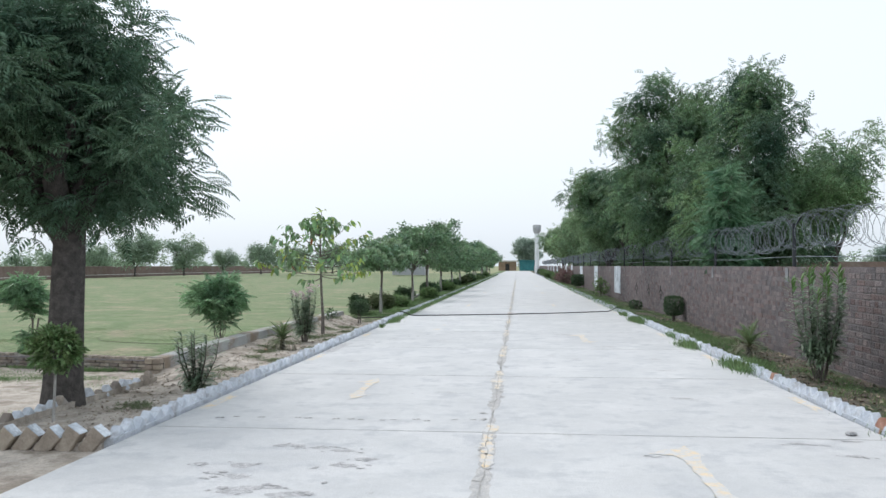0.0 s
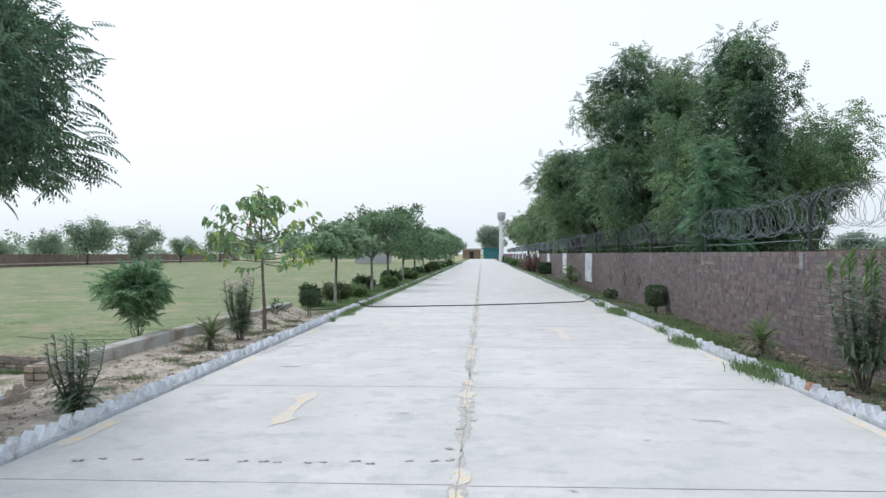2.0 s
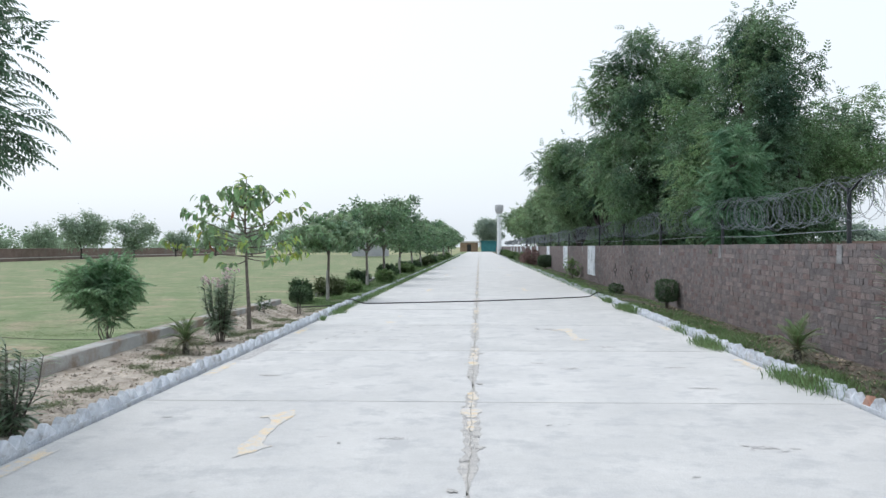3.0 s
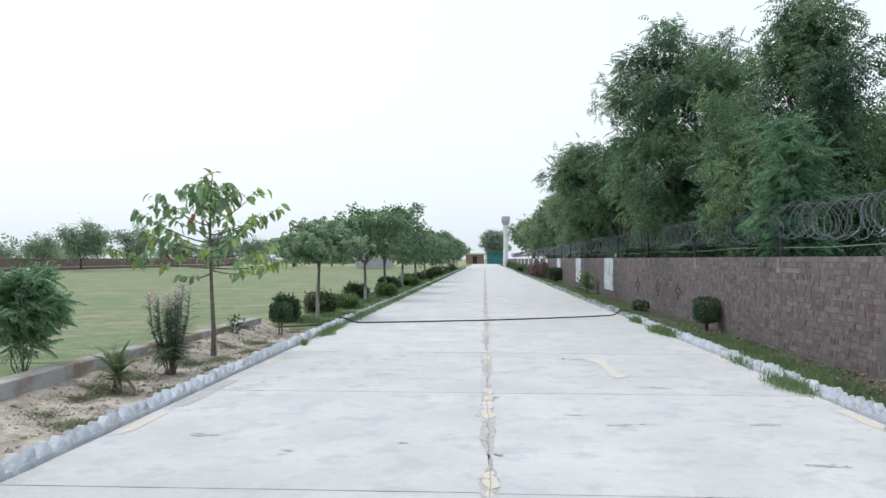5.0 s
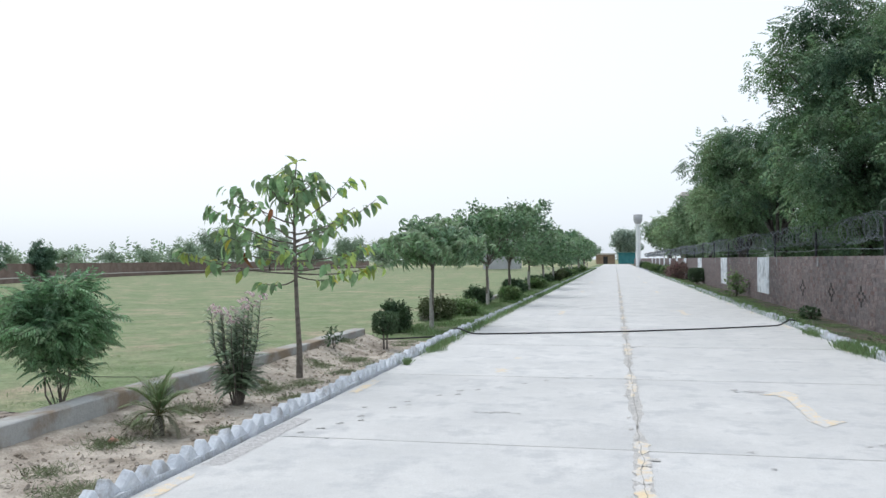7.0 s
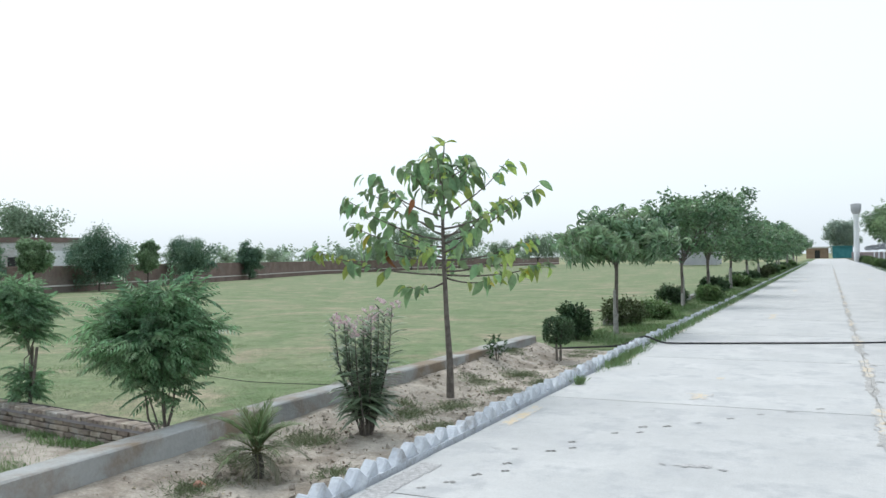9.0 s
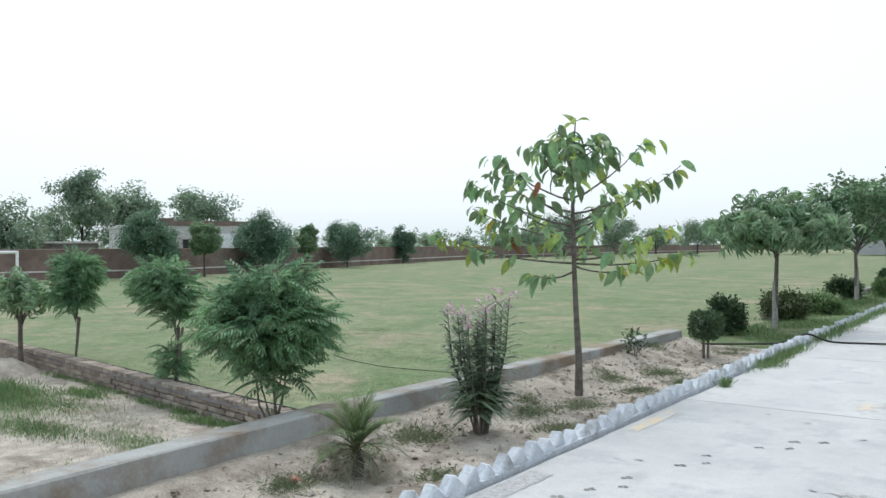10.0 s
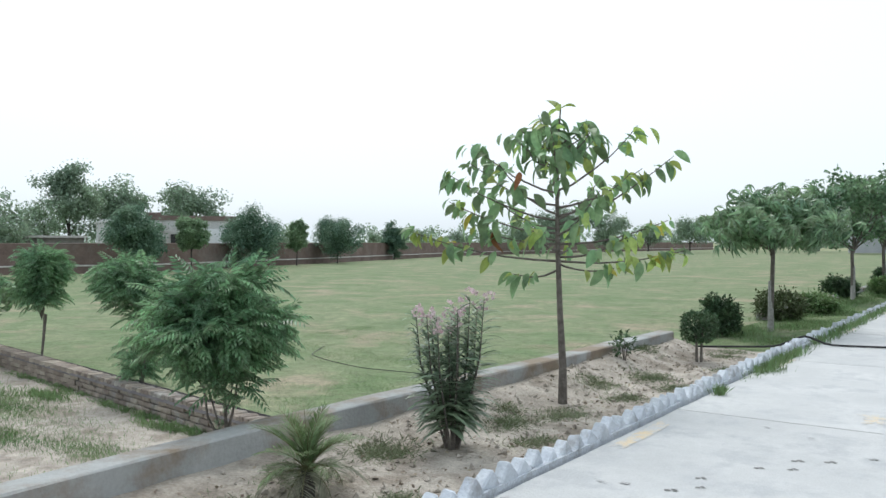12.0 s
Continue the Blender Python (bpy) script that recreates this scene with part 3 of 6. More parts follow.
def crack(y0, y1, seed):
    """The open crack that runs along the centre joint."""
    V, n = [], int((y1 - y0) / 0.05)
    for i in range(n + 1):
        y = y0 + (y1 - y0) * i / n
        x = MID + 0.02 * noise.noise(Vector((y * 0.9, 3, 1))) + 0.028 * noise.noise(Vector((y * 3.1, 0, seed))) + 0.012 * noise.noise(Vector((y * 15, 2, seed)))
        w = 0.0022 + 0.0045 * abs(noise.noise(Vector((y * 4, 5, seed))))
        V += [(x - w, y, 0.0072), (x + w, y, 0.0072)]
    return child("crack", mesh_np("crack", V, [(2 * i, 2 * i + 1, 2 * i + 3, 2 * i + 2) for i in range(n)], M_JOINT), road, "open crack along the centre joint")


def cross_crack(x0, x1, y, seed):
    """The dark, chipped gap between two slabs."""
    V, n = [], int((x1 - x0) / 0.045)
    for i in range(n + 1):
        x = x0 + (x1 - x0) * i / n
        w = 0.0030 + 0.0075 * max(0.0, noise.noise(Vector((x * 3.7, y, seed)))) + 0.002 * abs(noise.noise(Vector((x * 17, y, seed))))
        yy = y + 0.006 * noise.noise(Vector((x * 2.0, y, 3))) + 0.004 * noise.noise(Vector((x * 13.0, y, 5)))
        V += [(x, yy - w, 0.0009), (x, yy + w * 0.8, 0.0009)]
    return child("slab_joint", mesh_np("slab_joint", V, [(2 * i, 2 * i + 2, 2 * i + 3, 2 * i + 1) for i in range(n)], M_PRINT), road, "chipped open joint between slabs")


for k, y in enumerate(JOINTS):
    if 3 < y < 45:
        cross_crack(KL + 0.02, MID - 0.03, y + 0.02, k)
        cross_crack(MID + 0.03, KR - 0.02, y, k + 50)
for k in range(24):
    y0 = 1.0 + 3.64 * k
    joint_strip("centre_filler", y0, y0 + 3.6, 0.17, M_MORTAR, k * 1.7, 0.0022, "grey mortar along the centre joint")
    for a, b, w in ((1.35, 1.85, 0.20), (1.80, 2.30, 0.26), (2.25, 2.60, 0.15), (2.62, 3.05, 0.22)):
        joint_strip("centre_line", y0 + a + 0.1 * (k % 3), y0 + b + 0.1 * (k % 3), w, M_YELLOW, k * 3.1 + 9 + a, 0.0050, "worn yellow centre line", 0.03, -0.15)
    if k < 14:
        crack(y0, y0 + 3.64, 5)
for k in range(46):
    yc = 2.6 + k * 0.52 + R.uniform(-0.2, 0.2)
    flake("mortar_patch", MID + R.uniform(-0.10, 0.10), yc, R.uniform(0.05, 0.16), R.uniform(0.06, 0.22), M_MORTAR, k, 0.0056 + 0.0003 * (k % 4), 26, R.uniform(-20, 20), 0.9)
PATCHES = ((-2.0, 6.74, 0.20, 0.10), (-1.87, 6.70, 0.16, 0.13), (-1.69, 6.67, 0.22, 0.09), (-1.48, 6.58, 0.26, 0.11), (-1.25, 6.33, 0.24, 0.10), (-1.37, 6.12, 0.30, 0.14), (-2.43, 6.07, 0.17, 0.12), (-2.11, 6.07, 0.22, 0.16),
           (-2.05, 5.76, 0.38, 0.14), (-1.90, 5.42, 0.36, 0.22), (-1.77, 5.50, 0.28, 0.12), (-1.56, 5.35, 0.34, 0.16), (-1.57, 6.03, 0.06, 0.05), (2.2, 7.15, 0.30, 0.08), (2.45, 6.75, 0.2, 0.12), (2.62, 7.3, 0.22, 0.07), (0.9, 6.6, 0.2, 0.06),
           (1.9, 11.8, 0.25, 0.07), (2.0, 13.2, 0.22, 0.12), (-0.9, 9.6, 0.16, 0.05), (0.75, 13.1, 0.3, 0.10), (0.42, 13.5, 0.22, 0.07), (1.7, 9.4, 0.3, 0.10), (-2.6, 12.5, 0.3, 0.10), (-1.6, 16.0, 0.3, 0.12), (1.5, 15.1, 0.3, 0.14), (0.9, 17.6, 0.3, 0.2))
for i, (x, y, w, h) in enumerate(PATCHES):
    flake("scaled_patch", x, y, w * 1.3, h * 1.5, M_STAIN, i * 1.9, 0.0012 + 0.00007 * i, 44, R.uniform(-18, 18), 0.75)
    for k in range(4):
        flake("scaled_patch", x + R.uniform(-0.7, 0.7) * w, y + R.uniform(-0.7, 0.7) * h, w * R.uniform(0.2, 0.5), h * R.uniform(0.3, 0.7), M_STAIN, i * 7.1 + k, 0.0033 + 0.0005 * k + 0.00001 * i, 26, R.uniform(-30, 30), 0.85)
for k in range(70):
    flake("scaled_patch", R.uniform(KL + 0.3, KR - 0.3), 4.0 + 26 * R.random() ** 1.3, R.uniform(0.05, 0.22), R.uniform(0.02, 0.07), M_STAIN, k * 3.3, 0.0055 + 0.00004 * k, 26, R.uniform(-30, 30), 0.9)
for k in range(5):
    flake("scaled_patch", KL + 0.12, 13.9 + k * 0.33, 0.20, 0.46, M_STAIN, k + 60, 0.0018 + 0.0004 * k, 60, 0, 0.35, True)


def footprint(x, y, turn):
    """A small print pressed into the slab: a heel and two toes."""
    V, F = [], []
    for cx, cy, rx, ry in ((0, -0.024, 0.022, 0.024), (-0.015, 0.022, 0.014, 0.022), (0.017, 0.022, 0.014, 0.022)):
        b = len(V)
        V.append((cx, cy, 0))
        for i in range(8):
            a = i * math.pi / 4
            V.append((cx + rx * math.cos(a), cy + ry * math.sin(a), 0))
        F += [(b, b + 1 + i, b + 1 + (i + 1) % 8) for i in range(8)]
    return child("footprint", mesh_np("footprint", V, F, M_PRINT), road, "", pose(x, y, 0.003, 0, 0, turn) @ Matrix.Scale(R.uniform(0.65, 0.95), 4))


for x in (-2.95, -2.8, -2.55, -2.2, -2.12, -1.85, -1.7, -1.58, -1.4, -1.3, -1.05, -0.97, -0.72, -0.55):
    footprint(x + R.uniform(-0.02, 0.02), 7.93 + 0.06 * x * 0.3 + R.uniform(-0.05, 0.05), -80 + R.uniform(-20, 20))
for i, (x, y) in enumerate(((-3.08, 14.84), (-2.97, 15.02), (-2.88, 15.25), (-2.8, 15.6), (-2.74, 15.41), (-2.63, 16.06), (-2.57, 16.4), (-2.51, 16.21), (-2.34, 16.83), (-2.16, 16.92), (-2.18, 17.15), (-2.0, 17.24), (-1.78, 17.47), (-1.55, 17.75), (-1.33, 18.03), (-1.1, 18.25), (-0.85, 18.5))):
    footprint(x, y, -45 + R.uniform(-15, 15))


# ---- kerbs of bricks set on edge like saw teeth ----
def tooth_mesh(name, seed, material):
    """A brick standing on its long edge, turned 45 degrees, so that a corner points up."""
    rr = random.Random(seed)
    bm = bmesh.new()
    bmesh.ops.create_cube(bm, size=1.0)
    a = radians(45 + rr.uniform(-6, 6))
    for v in bm.verts:
        p = Vector((v.co.x * 0.085, v.co.y * 0.155, v.co.z * 0.155))
        p = Vector((p.x, p.y * math.cos(a) - p.z * math.sin(a), p.y * math.sin(a) + p.z * math.cos(a)))
        v.co = p + Vector([rr.uniform(-0.006, 0.006) for _ in range(3)])
    bmesh.ops.bevel(bm, geom=list(bm.edges), offset=0.012, segments=1, affect="EDGES")
    me = bpy.data.meshes.new(name)
    bm.to_mesh(me)
    bm.free()
    me.materials.append(material)
    return me


TEETH = [tooth_mesh("kerb_brick", s, M_KERB) for s in range(6)]
TEETH_OLD = [tooth_mesh("kerb_brick", s + 9, M_GREYBR) for s in range(4)]
TEETH_RAW = [tooth_mesh("kerb_brick", s, M_RAWBR) for s in range(2)]
kerb_left = thing("kerb_left", "whitewashed brick kerb set in saw teeth along the road", "kerb", kind="structure",
                  me=boxes("kerb_left", [(KL - 0.10, 6.7, -0.12, KL - 0.015, 150, 0.035)], M_KERBI))
kerb_right = thing("kerb_right", "whitewashed brick kerb partly sunk in grass", "kerb", kind="structure",
                   me=boxes("kerb_right", [(KR + 0.015, -10, -0.12, KR + 0.10, 150, 0.035)], M_KERBI))


def teeth_row(parent, x, y0, y1, step, zc=0.03, gone=0.0, raw=0.0):
    y, n = y0, 0
    while y < y1:
        if R.random() >= gone:
            me = R.choice(TEETH_RAW) if R.random() < raw else TEETH[n % 6]
            child("kerb_brick", me, parent, "", pose(x + R.uniform(-0.012, 0.012), y, zc + R.uniform(-0.02, 0.012), R.uniform(-5, 5), R.uniform(-6, 6), R.uniform(-7, 7)))
        y += step
        n += 1


def teeth_stuff(name, parent, x, y0, y1, step, sink):
    """The far teeth, joined: low wedges that sink into the grass."""
    vs, fs, y, i = [], [], y0, 0
    while y < y1:
        h = 0.13 - sink * R.random()
        v = np.array([[x - 0.045, y - 0.09, -0.05], [x + 0.045, y - 0.09, -0.05], [x + 0.045, y + 0.09, -0.05], [x - 0.045, y + 0.09, -0.05],
                      [x - 0.04, y - 0.02, h], [x + 0.04, y - 0.02, h], [x + 0.04, y + 0.03, h], [x - 0.04, y + 0.03, h]])
        vs.append(v + RN.normal(0, 0.006, v.shape))
        fs.append(BOXF + 8 * i)
        y += step
        i += 1
    ob = child(name, mesh_np(name, np.concatenate(vs), np.concatenate(fs), M_KERBI), parent)
    return tagged(ob, kind="stuff")


teeth_row(kerb_left, KL - 0.07, 6.85, 25.0, 0.186)
teeth_stuff("far_kerb_bricks", kerb_left, KL - 0.06, 25.1, 150, 0.186, 0.09)
teeth_row(kerb_right, KR + 0.06, 6.2, 25.0, 0.17, 0.03, 0.03, 0.03)
teeth_stuff("far_kerb_bricks", kerb_right, KR + 0.06, 25.1, 150, 0.186, 0.08)

# the planting bed's short kerb: tan bricks with white tops, and a whitewashed row behind the bed
front_kerb = thing("kerb_front", "leaning tan bricks with white tops edging the planting bed", "kerb", kind="structure",
                   me=boxes("kerb_front", [(-5.6, 6.66, -0.12, -3.5, 6.76, 0.0)], M_SAND))
TANS = []
for s in range(3):
    TANS.append(soft_box("leaning_brick", 0.13, 0.11, 0.24, M_TANBRICK, 0.01, 0.006, s))
TANTOP = soft_box("white_top", 0.132, 0.112, 0.010, M_WHITE, 0.004, 0.002, 3)
for i in range(11):
    x = -3.66 - 0.185 * i
    b = child("leaning_brick", TANS[i % 3], front_kerb, "", pose(x, 6.70 - 0.012 * i, -0.085, 0, 38 + R.uniform(-5, 5), R.uniform(-6, 6)))
    child("white_top", TANTOP, b, "whitewashed upper end", pose(0, 0, 0.235))
back_kerb = thing("kerb_back", "dusty bare brick teeth behind the planting bed", "kerb", kind="structure",
                  me=boxes("kerb_back", [(-4.93, 6.9, -0.12, -4.83, 10.6, 0.0)], M_SAND))
y = 6.95
while y < 10.6:
    child("kerb_brick", (TEETH if R.random() < 0.45 else TEETH_OLD)[int(y * 50) % 4], back_kerb, "", pose(-4.88 + R.uniform(-0.02, 0.02), y, -0.035 + R.uniform(-0.02, 0.02), R.uniform(-6, 6), R.uniform(-8, 8), R.uniform(-8, 8)))
    y += 0.186

# ---- grey rendered retaining wall between bed and lawn ----
def prism_wall(name, pts, z0, z1, thick, material, seg=0.5, wob=0.006):
    """A wall along a line of (x, y) points: front face on the line, thickness towards -x; top slightly uneven."""
    V, F = [], []
    line = []
    for (ax, ay), (bx, by) in zip(pts[:-1], pts[1:]):
        n = max(1, int(math.hypot(bx - ax, by - ay) / seg))
        line += [(ax + (bx - ax) * i / n, ay + (by - ay) * i / n) for i in range(n)]
    line.append(pts[-1])
    for i, (x, y) in enumerate(line):
        x2, y2 = line[min(i + 1, len(line) - 1)]
        x1, y1 = line[max(i - 1, 0)]
        d = Vector((x2 - x1, y2 - y1, 0)).normalized()
        nrm = Vector((-d.y, d.x, 0)) * thick
        zt = z1(y) if callable(z1) else z1
        w = R.uniform(-wob, wob)
        c = min(0.015, thick / 5)
        dn = nrm.normalized() * c
        V += [(x, y, z0), (x + w, y, zt - c), (x + dn.x + w, y + dn.y, zt + w), (x + nrm.x - dn.x, y + nrm.y - dn.y, zt + w), (x + nrm.x, y + nrm.y, zt - c), (x + nrm.x, y + nrm.y, z0)]
    k = 6
    for i in range(len(line) - 1):
        for j in range(k):
            j2 = (j + 1) % k
            F.append((i * k + j, i * k + j2, (i + 1) * k + j2, (i + 1) * k + j))
    me = bpy.data.meshes.new(name)
    b = (len(line) - 1) * k
    me.from_pydata([tuple(v) for v in V], [], F + [tuple(range(k))[::-1], tuple(range(b, b + k))])
    me.validate()
    me.materials.append(material)
    return me


def grey_top(y):
    return 0.13 + 0.0075 * (y - 12)


wall_low = thing("wall_low", "low grey cement-rendered retaining wall beside the lawn", "wall", kind="structure",
                 me=prism_wall("wall_low", [(grey_x(11.65), 11.65), (grey_x(15.5), 15.5), (grey_x(22.4), 22.4)], -1.0, grey_top, 0.23, M_PLAST))
for i in range(5):
    for j in range(2):
        child("end_brick", soft_box("end_brick", 0.11, 0.115, 0.07, M_TANBRICK, 0.006, 0.004, i * 2 + j), wall_low, "bare brick", pose(grey_x(11.6) - 0.06 - 0.12 * j, 11.58, grey_top(11.6) - 0.08 - 0.082 * i))
wall_row = thing("wall_low_2", "low grey cement edging beside the lawn under the trees", "wall", kind="structure",
                 me=prism_wall("wall_low_2", [(-4.95, 27.6), (-4.9, 60.0)], -0.8, 0.05, 0.2, M_PLAST))

# ---- low brick cross wall at the lawn's edge ----
cross = thing("wall_cross", "low unrendered tan brick wall edging the sunken lawn", "wall", kind="structure",
              me=prism_wall("wall_cross", [(-5.5, brick_line(-5.5) + 0.02), (-26.0, brick_line(-26.0) + 0.02)], -1.0, -0.675, -0.30, M_BMORT))
dirv = Vector((-1, 0.16, 0)).normalized()
turn = math.degrees(math.atan2(dirv.y, dirv.x))
TB = [soft_box("brick", 0.225, 0.10, 0.07, M_GREYBR, 0.010, 0.008, 20 + s) for s in range(4)]
TH = [soft_box("brick", 0.108, 0.225, 0.075, M_GREYBR, 0.010, 0.008, 30 + s) for s in range(4)]
start = Vector((-7.4, brick_line(-7.4), 0))
for row in range(3):
    n = 24
    for i in range(n):
        p = start + dirv * (0.24 * i + 0.12 * (row % 2))
        child("brick", TB[(i + row) % 4], cross, "", pose(p.x + R.uniform(-0.006, 0.006), p.y + 0.03, -0.905 + 0.082 * row, 0, 0, turn + R.uniform(-2, 2)))
for i in range(56):
    p = start + dirv * (0.12 * i) 
    child("brick", TH[i % 4], cross, "", pose(p.x, p.y + 0.10, -0.672 + R.uniform(-0.004, 0.006), 0, 0, turn + R.uniform(-2, 2)))
vs, fs = [], []
for i in range(60):
    for row in range(4):
        p = start + dirv * (5.86 + 0.24 * i + 0.12 * (row % 2))
        vs.append(box_v(p.x - 0.112, p.y - 0.018, -0.905 + 0.082 * row, p.x + 0.112, p.y + 0.22, -0.835 + 0.082 * row) + RN.normal(0, 0.004, (8, 3)))
        fs.append(BOXF + 8 * (len(vs) - 1))
tagged(child("far_bricks", mesh_np("far_bricks", np.concatenate(vs), np.concatenate(fs), M_TANBRICKI), cross), kind="stuff")

# ---- boundary wall on the other side: brick courses in English bond ----
COURSE, ROWS_W, TOPZ = 0.0865, 18, 1.44
Z0W = TOPZ - COURSE * ROWS_W
wall_right = thing("wall_right", "weathered reddish-brown brick boundary wall", "wall", kind="structure",
                   me=boxes("wall_right", [(WALLX + 0.005, -12, Z0W - 0.1, WALLX + 0.225, 230, TOPZ - 0.008)], M_BMORT))
PANELS = [36.8, 47.0, 58.0, 68.5, 76.5, 85.0, 94.0, 103.0, 112.0, 122.0]
CROSSES = [(26.6, 0.60), (28.95, 0.60), (31.9, 0.60)]
vs, near = [], []
for row in range(ROWS_W):
    w = 0.24 if row % 2 else 0.122
    y = -2.0 + (0.06 if row % 2 else 0.0)
    z = Z0W + row * COURSE
    while y < 120:
        step = w * R.uniform(0.82, 1.2) if y < 60 else w * (1 if row % 2 else 2)
        yc = y + step / 2
        if not any(py - 0.02 < yc < py + 2.22 and z > 0.16 for py in PANELS):
            prd = RN.uniform(-0.002, 0.004)
            b = (WALLX - prd, y + 0.003, z + 0.008, WALLX + 0.10, y + step - 0.003, z + COURSE - 0.005)
            if 9.9 < y < 12.7 and len(near) < 300:
                near.append(b)
            else:
                vs.append(box_v(*b) + RN.normal(0, 0.0022, (8, 3)))
        y += step
V = np.concatenate(vs)
F = (BOXF[None] + (np.arange(len(vs)) * 8)[:, None, None]).reshape(-1, 4)
tagged(child("far_bricks", mesh_np("far_bricks", V, F, M_BRICK), wall_right), kind="stuff")
tagged(child("far_courses", boxes("far_courses", [(WALLX, 120 + 0.0, Z0W + k * COURSE + 0.006, WALLX + 0.1, 229, Z0W + (k + 1) * COURSE - 0.004) for k in range(ROWS_W)], M_BRICK), wall_right), kind="stuff")
for py in PANELS:
    child("painted_panel", boxes("painted_panel", [(WALLX - 0.012, py, 0.22, WALLX + 0.011, py + 2.2, TOPZ - 0.01)], M_WHITE, 0.004), wall_right, "flaking white painted panel")
for cy, cz in CROSSES:
    holes = [(0, 0.13), (0, -0.13), (-0.25, 0.0), (0.25, 0.0), (-0.125, 0.065), (0.125, 0.065), (-0.125, -0.065), (0.125, -0.065), (0, 0.19), (0, -0.19)]
    child("wall_vent", boxes("wall_vent", [(WALLX - 0.008, cy + a - 0.05, cz + b - 0.032, WALLX + 0.004, cy + a + 0.05, cz + b + 0.032) for a, b in holes], M_DARK), wall_right, "dark cross of open brick vents")
for k in range(8):
    yb = 14.44 + 5.27 * k
    child("post_pocket", boxes("post_pocket", [(WALLX - 0.009, yb - 0.10, TOPZ - 0.26, WALLX + 0.0, yb + 0.06, TOPZ - 0.02)], M_PATCH, 0.004), wall_right, "grey cement patch under a fence post")

# ---- razor wire on the wall ----
FX = WALLX + 0.12
fence = thing("razor_wire_fence", "coiled grey razor wire on black steel posts along the wall top", "fence")
for k in range(-2, 16):
    yb = 14.42 + 5.5 * k
    items = [([(FX, yb, TOPZ - 0.12), (FX, yb, TOPZ + 0.72)], [0.032, 0.03]), ([(FX, yb, TOPZ + 0.66), (FX + 0.03, yb - 0.28, TOPZ + 0.82)], [0.018, 0.016]), ([(FX, yb, TOPZ + 0.66), (FX - 0.03, yb + 0.26, TOPZ + 0.80)], [0.018, 0.016])]
    child("post", tubes("post", items, M_POST, 6), fence, "black steel post with forked top")


def coil(y0, y1, rad, pitch, per_turn, seed, zc):
    rr = random.Random(seed)
    pts, n = [], int((y1 - y0) / pitch * per_turn)
    ph = rr.uniform(0, 6)
    for i in range(n + 1):
        a = ph + 2 * math.pi * i / per_turn
        turn_i = i // per_turn
        q = rad * (0.94 + 0.12 * math.sin(turn_i * 2.3 + seed))
        lean = 0.13 * math.sin(a + turn_i)
        pts.append((FX + q * 0.85 * math.cos(a), y0 + (y1 - y0) * i / n + lean, zc + q * math.sin(a) + 0.04 * math.sin(y0 + i * 0.02)))
    return pts


for i, (a, b) in enumerate(((-2, 14.4), (14.4, 31), (31, 60))):
    for s in range(2):
        pt = 0.30 if a < 31 else 0.42
        pts = coil(a, b, 0.285, pt, 16, i * 2 + s, TOPZ + 0.55)
        child("razor_coil", tubes("razor_coil", [(pts, [0.0037] * len(pts))], M_WIRE, 3), fence, "loops of galvanised razor wire")
pts = coil(60, 150, 0.30, 0.6, 10, 9, TOPZ + 0.56)
child("razor_coil", tubes("razor_coil", [(pts, [0.014] * len(pts))], M_WIRE, 3), fence, "loops of galvanised razor wire")
for zz in (0.15,):
    pts = [(FX + 0.015 * math.sin(j), -2 + j * 2.0, TOPZ + zz + 0.02 * math.sin(j * 1.7)) for j in range(76)]
    child("strand", tubes("strand", [(pts, [0.006] * len(pts))], M_WIRE, 4), fence, "straight galvanised wire")

# ---- hoses ----
def hose(name, label, pts, r):
    path = []
    for a, b in zip(pts[:-1], pts[1:]):
        for i in range(6):
            s = i / 6
            path.append(tuple(a[k] + (b[k] - a[k]) * s for k in range(3)))
    path.append(pts[-1])
    sm = [path[0]] + [tuple((path[i - 1][k] + 2 * path[i][k] + path[i + 1][k]) / 4 for k in range(3)) for i in range(1, len(path) - 1)] + [path[-1]]
    return thing(name, label, "hose", me=tubes(name, [(sm, [r] * len(sm))], M_HOSE, 8))


hose("garden_hose", "black rubber hose lying across the concrete road", [(-6.4, 22.9, -0.3), (-5.2, 22.75, -0.02), (-4.6, 22.6, 0.0), (-3.75, 23.2, 0.0), (-3.43, 23.45, 0.15), (-3.15, 23.6, 0.02), (-2, 23.95, 0.02), (-0.36, 24.5, 0.02), (1.2, 25.3, 0.02), (2.75, 26.3, 0.02), (2.98, 26.45, 0.14), (3.3, 26.6, 0.05)], 0.015)
hose("thin_hose", "thin black hose trailing over the lawn", [(-7.6, 22.2, -0.685), (-9.0, 21.93, -0.685), (-10.06, 21.84, -0.685), (-11.0, 22.1, -0.685), (-11.9, 22.5, -0.685), (-12.6, 23.6, -0.685)], 0.006)

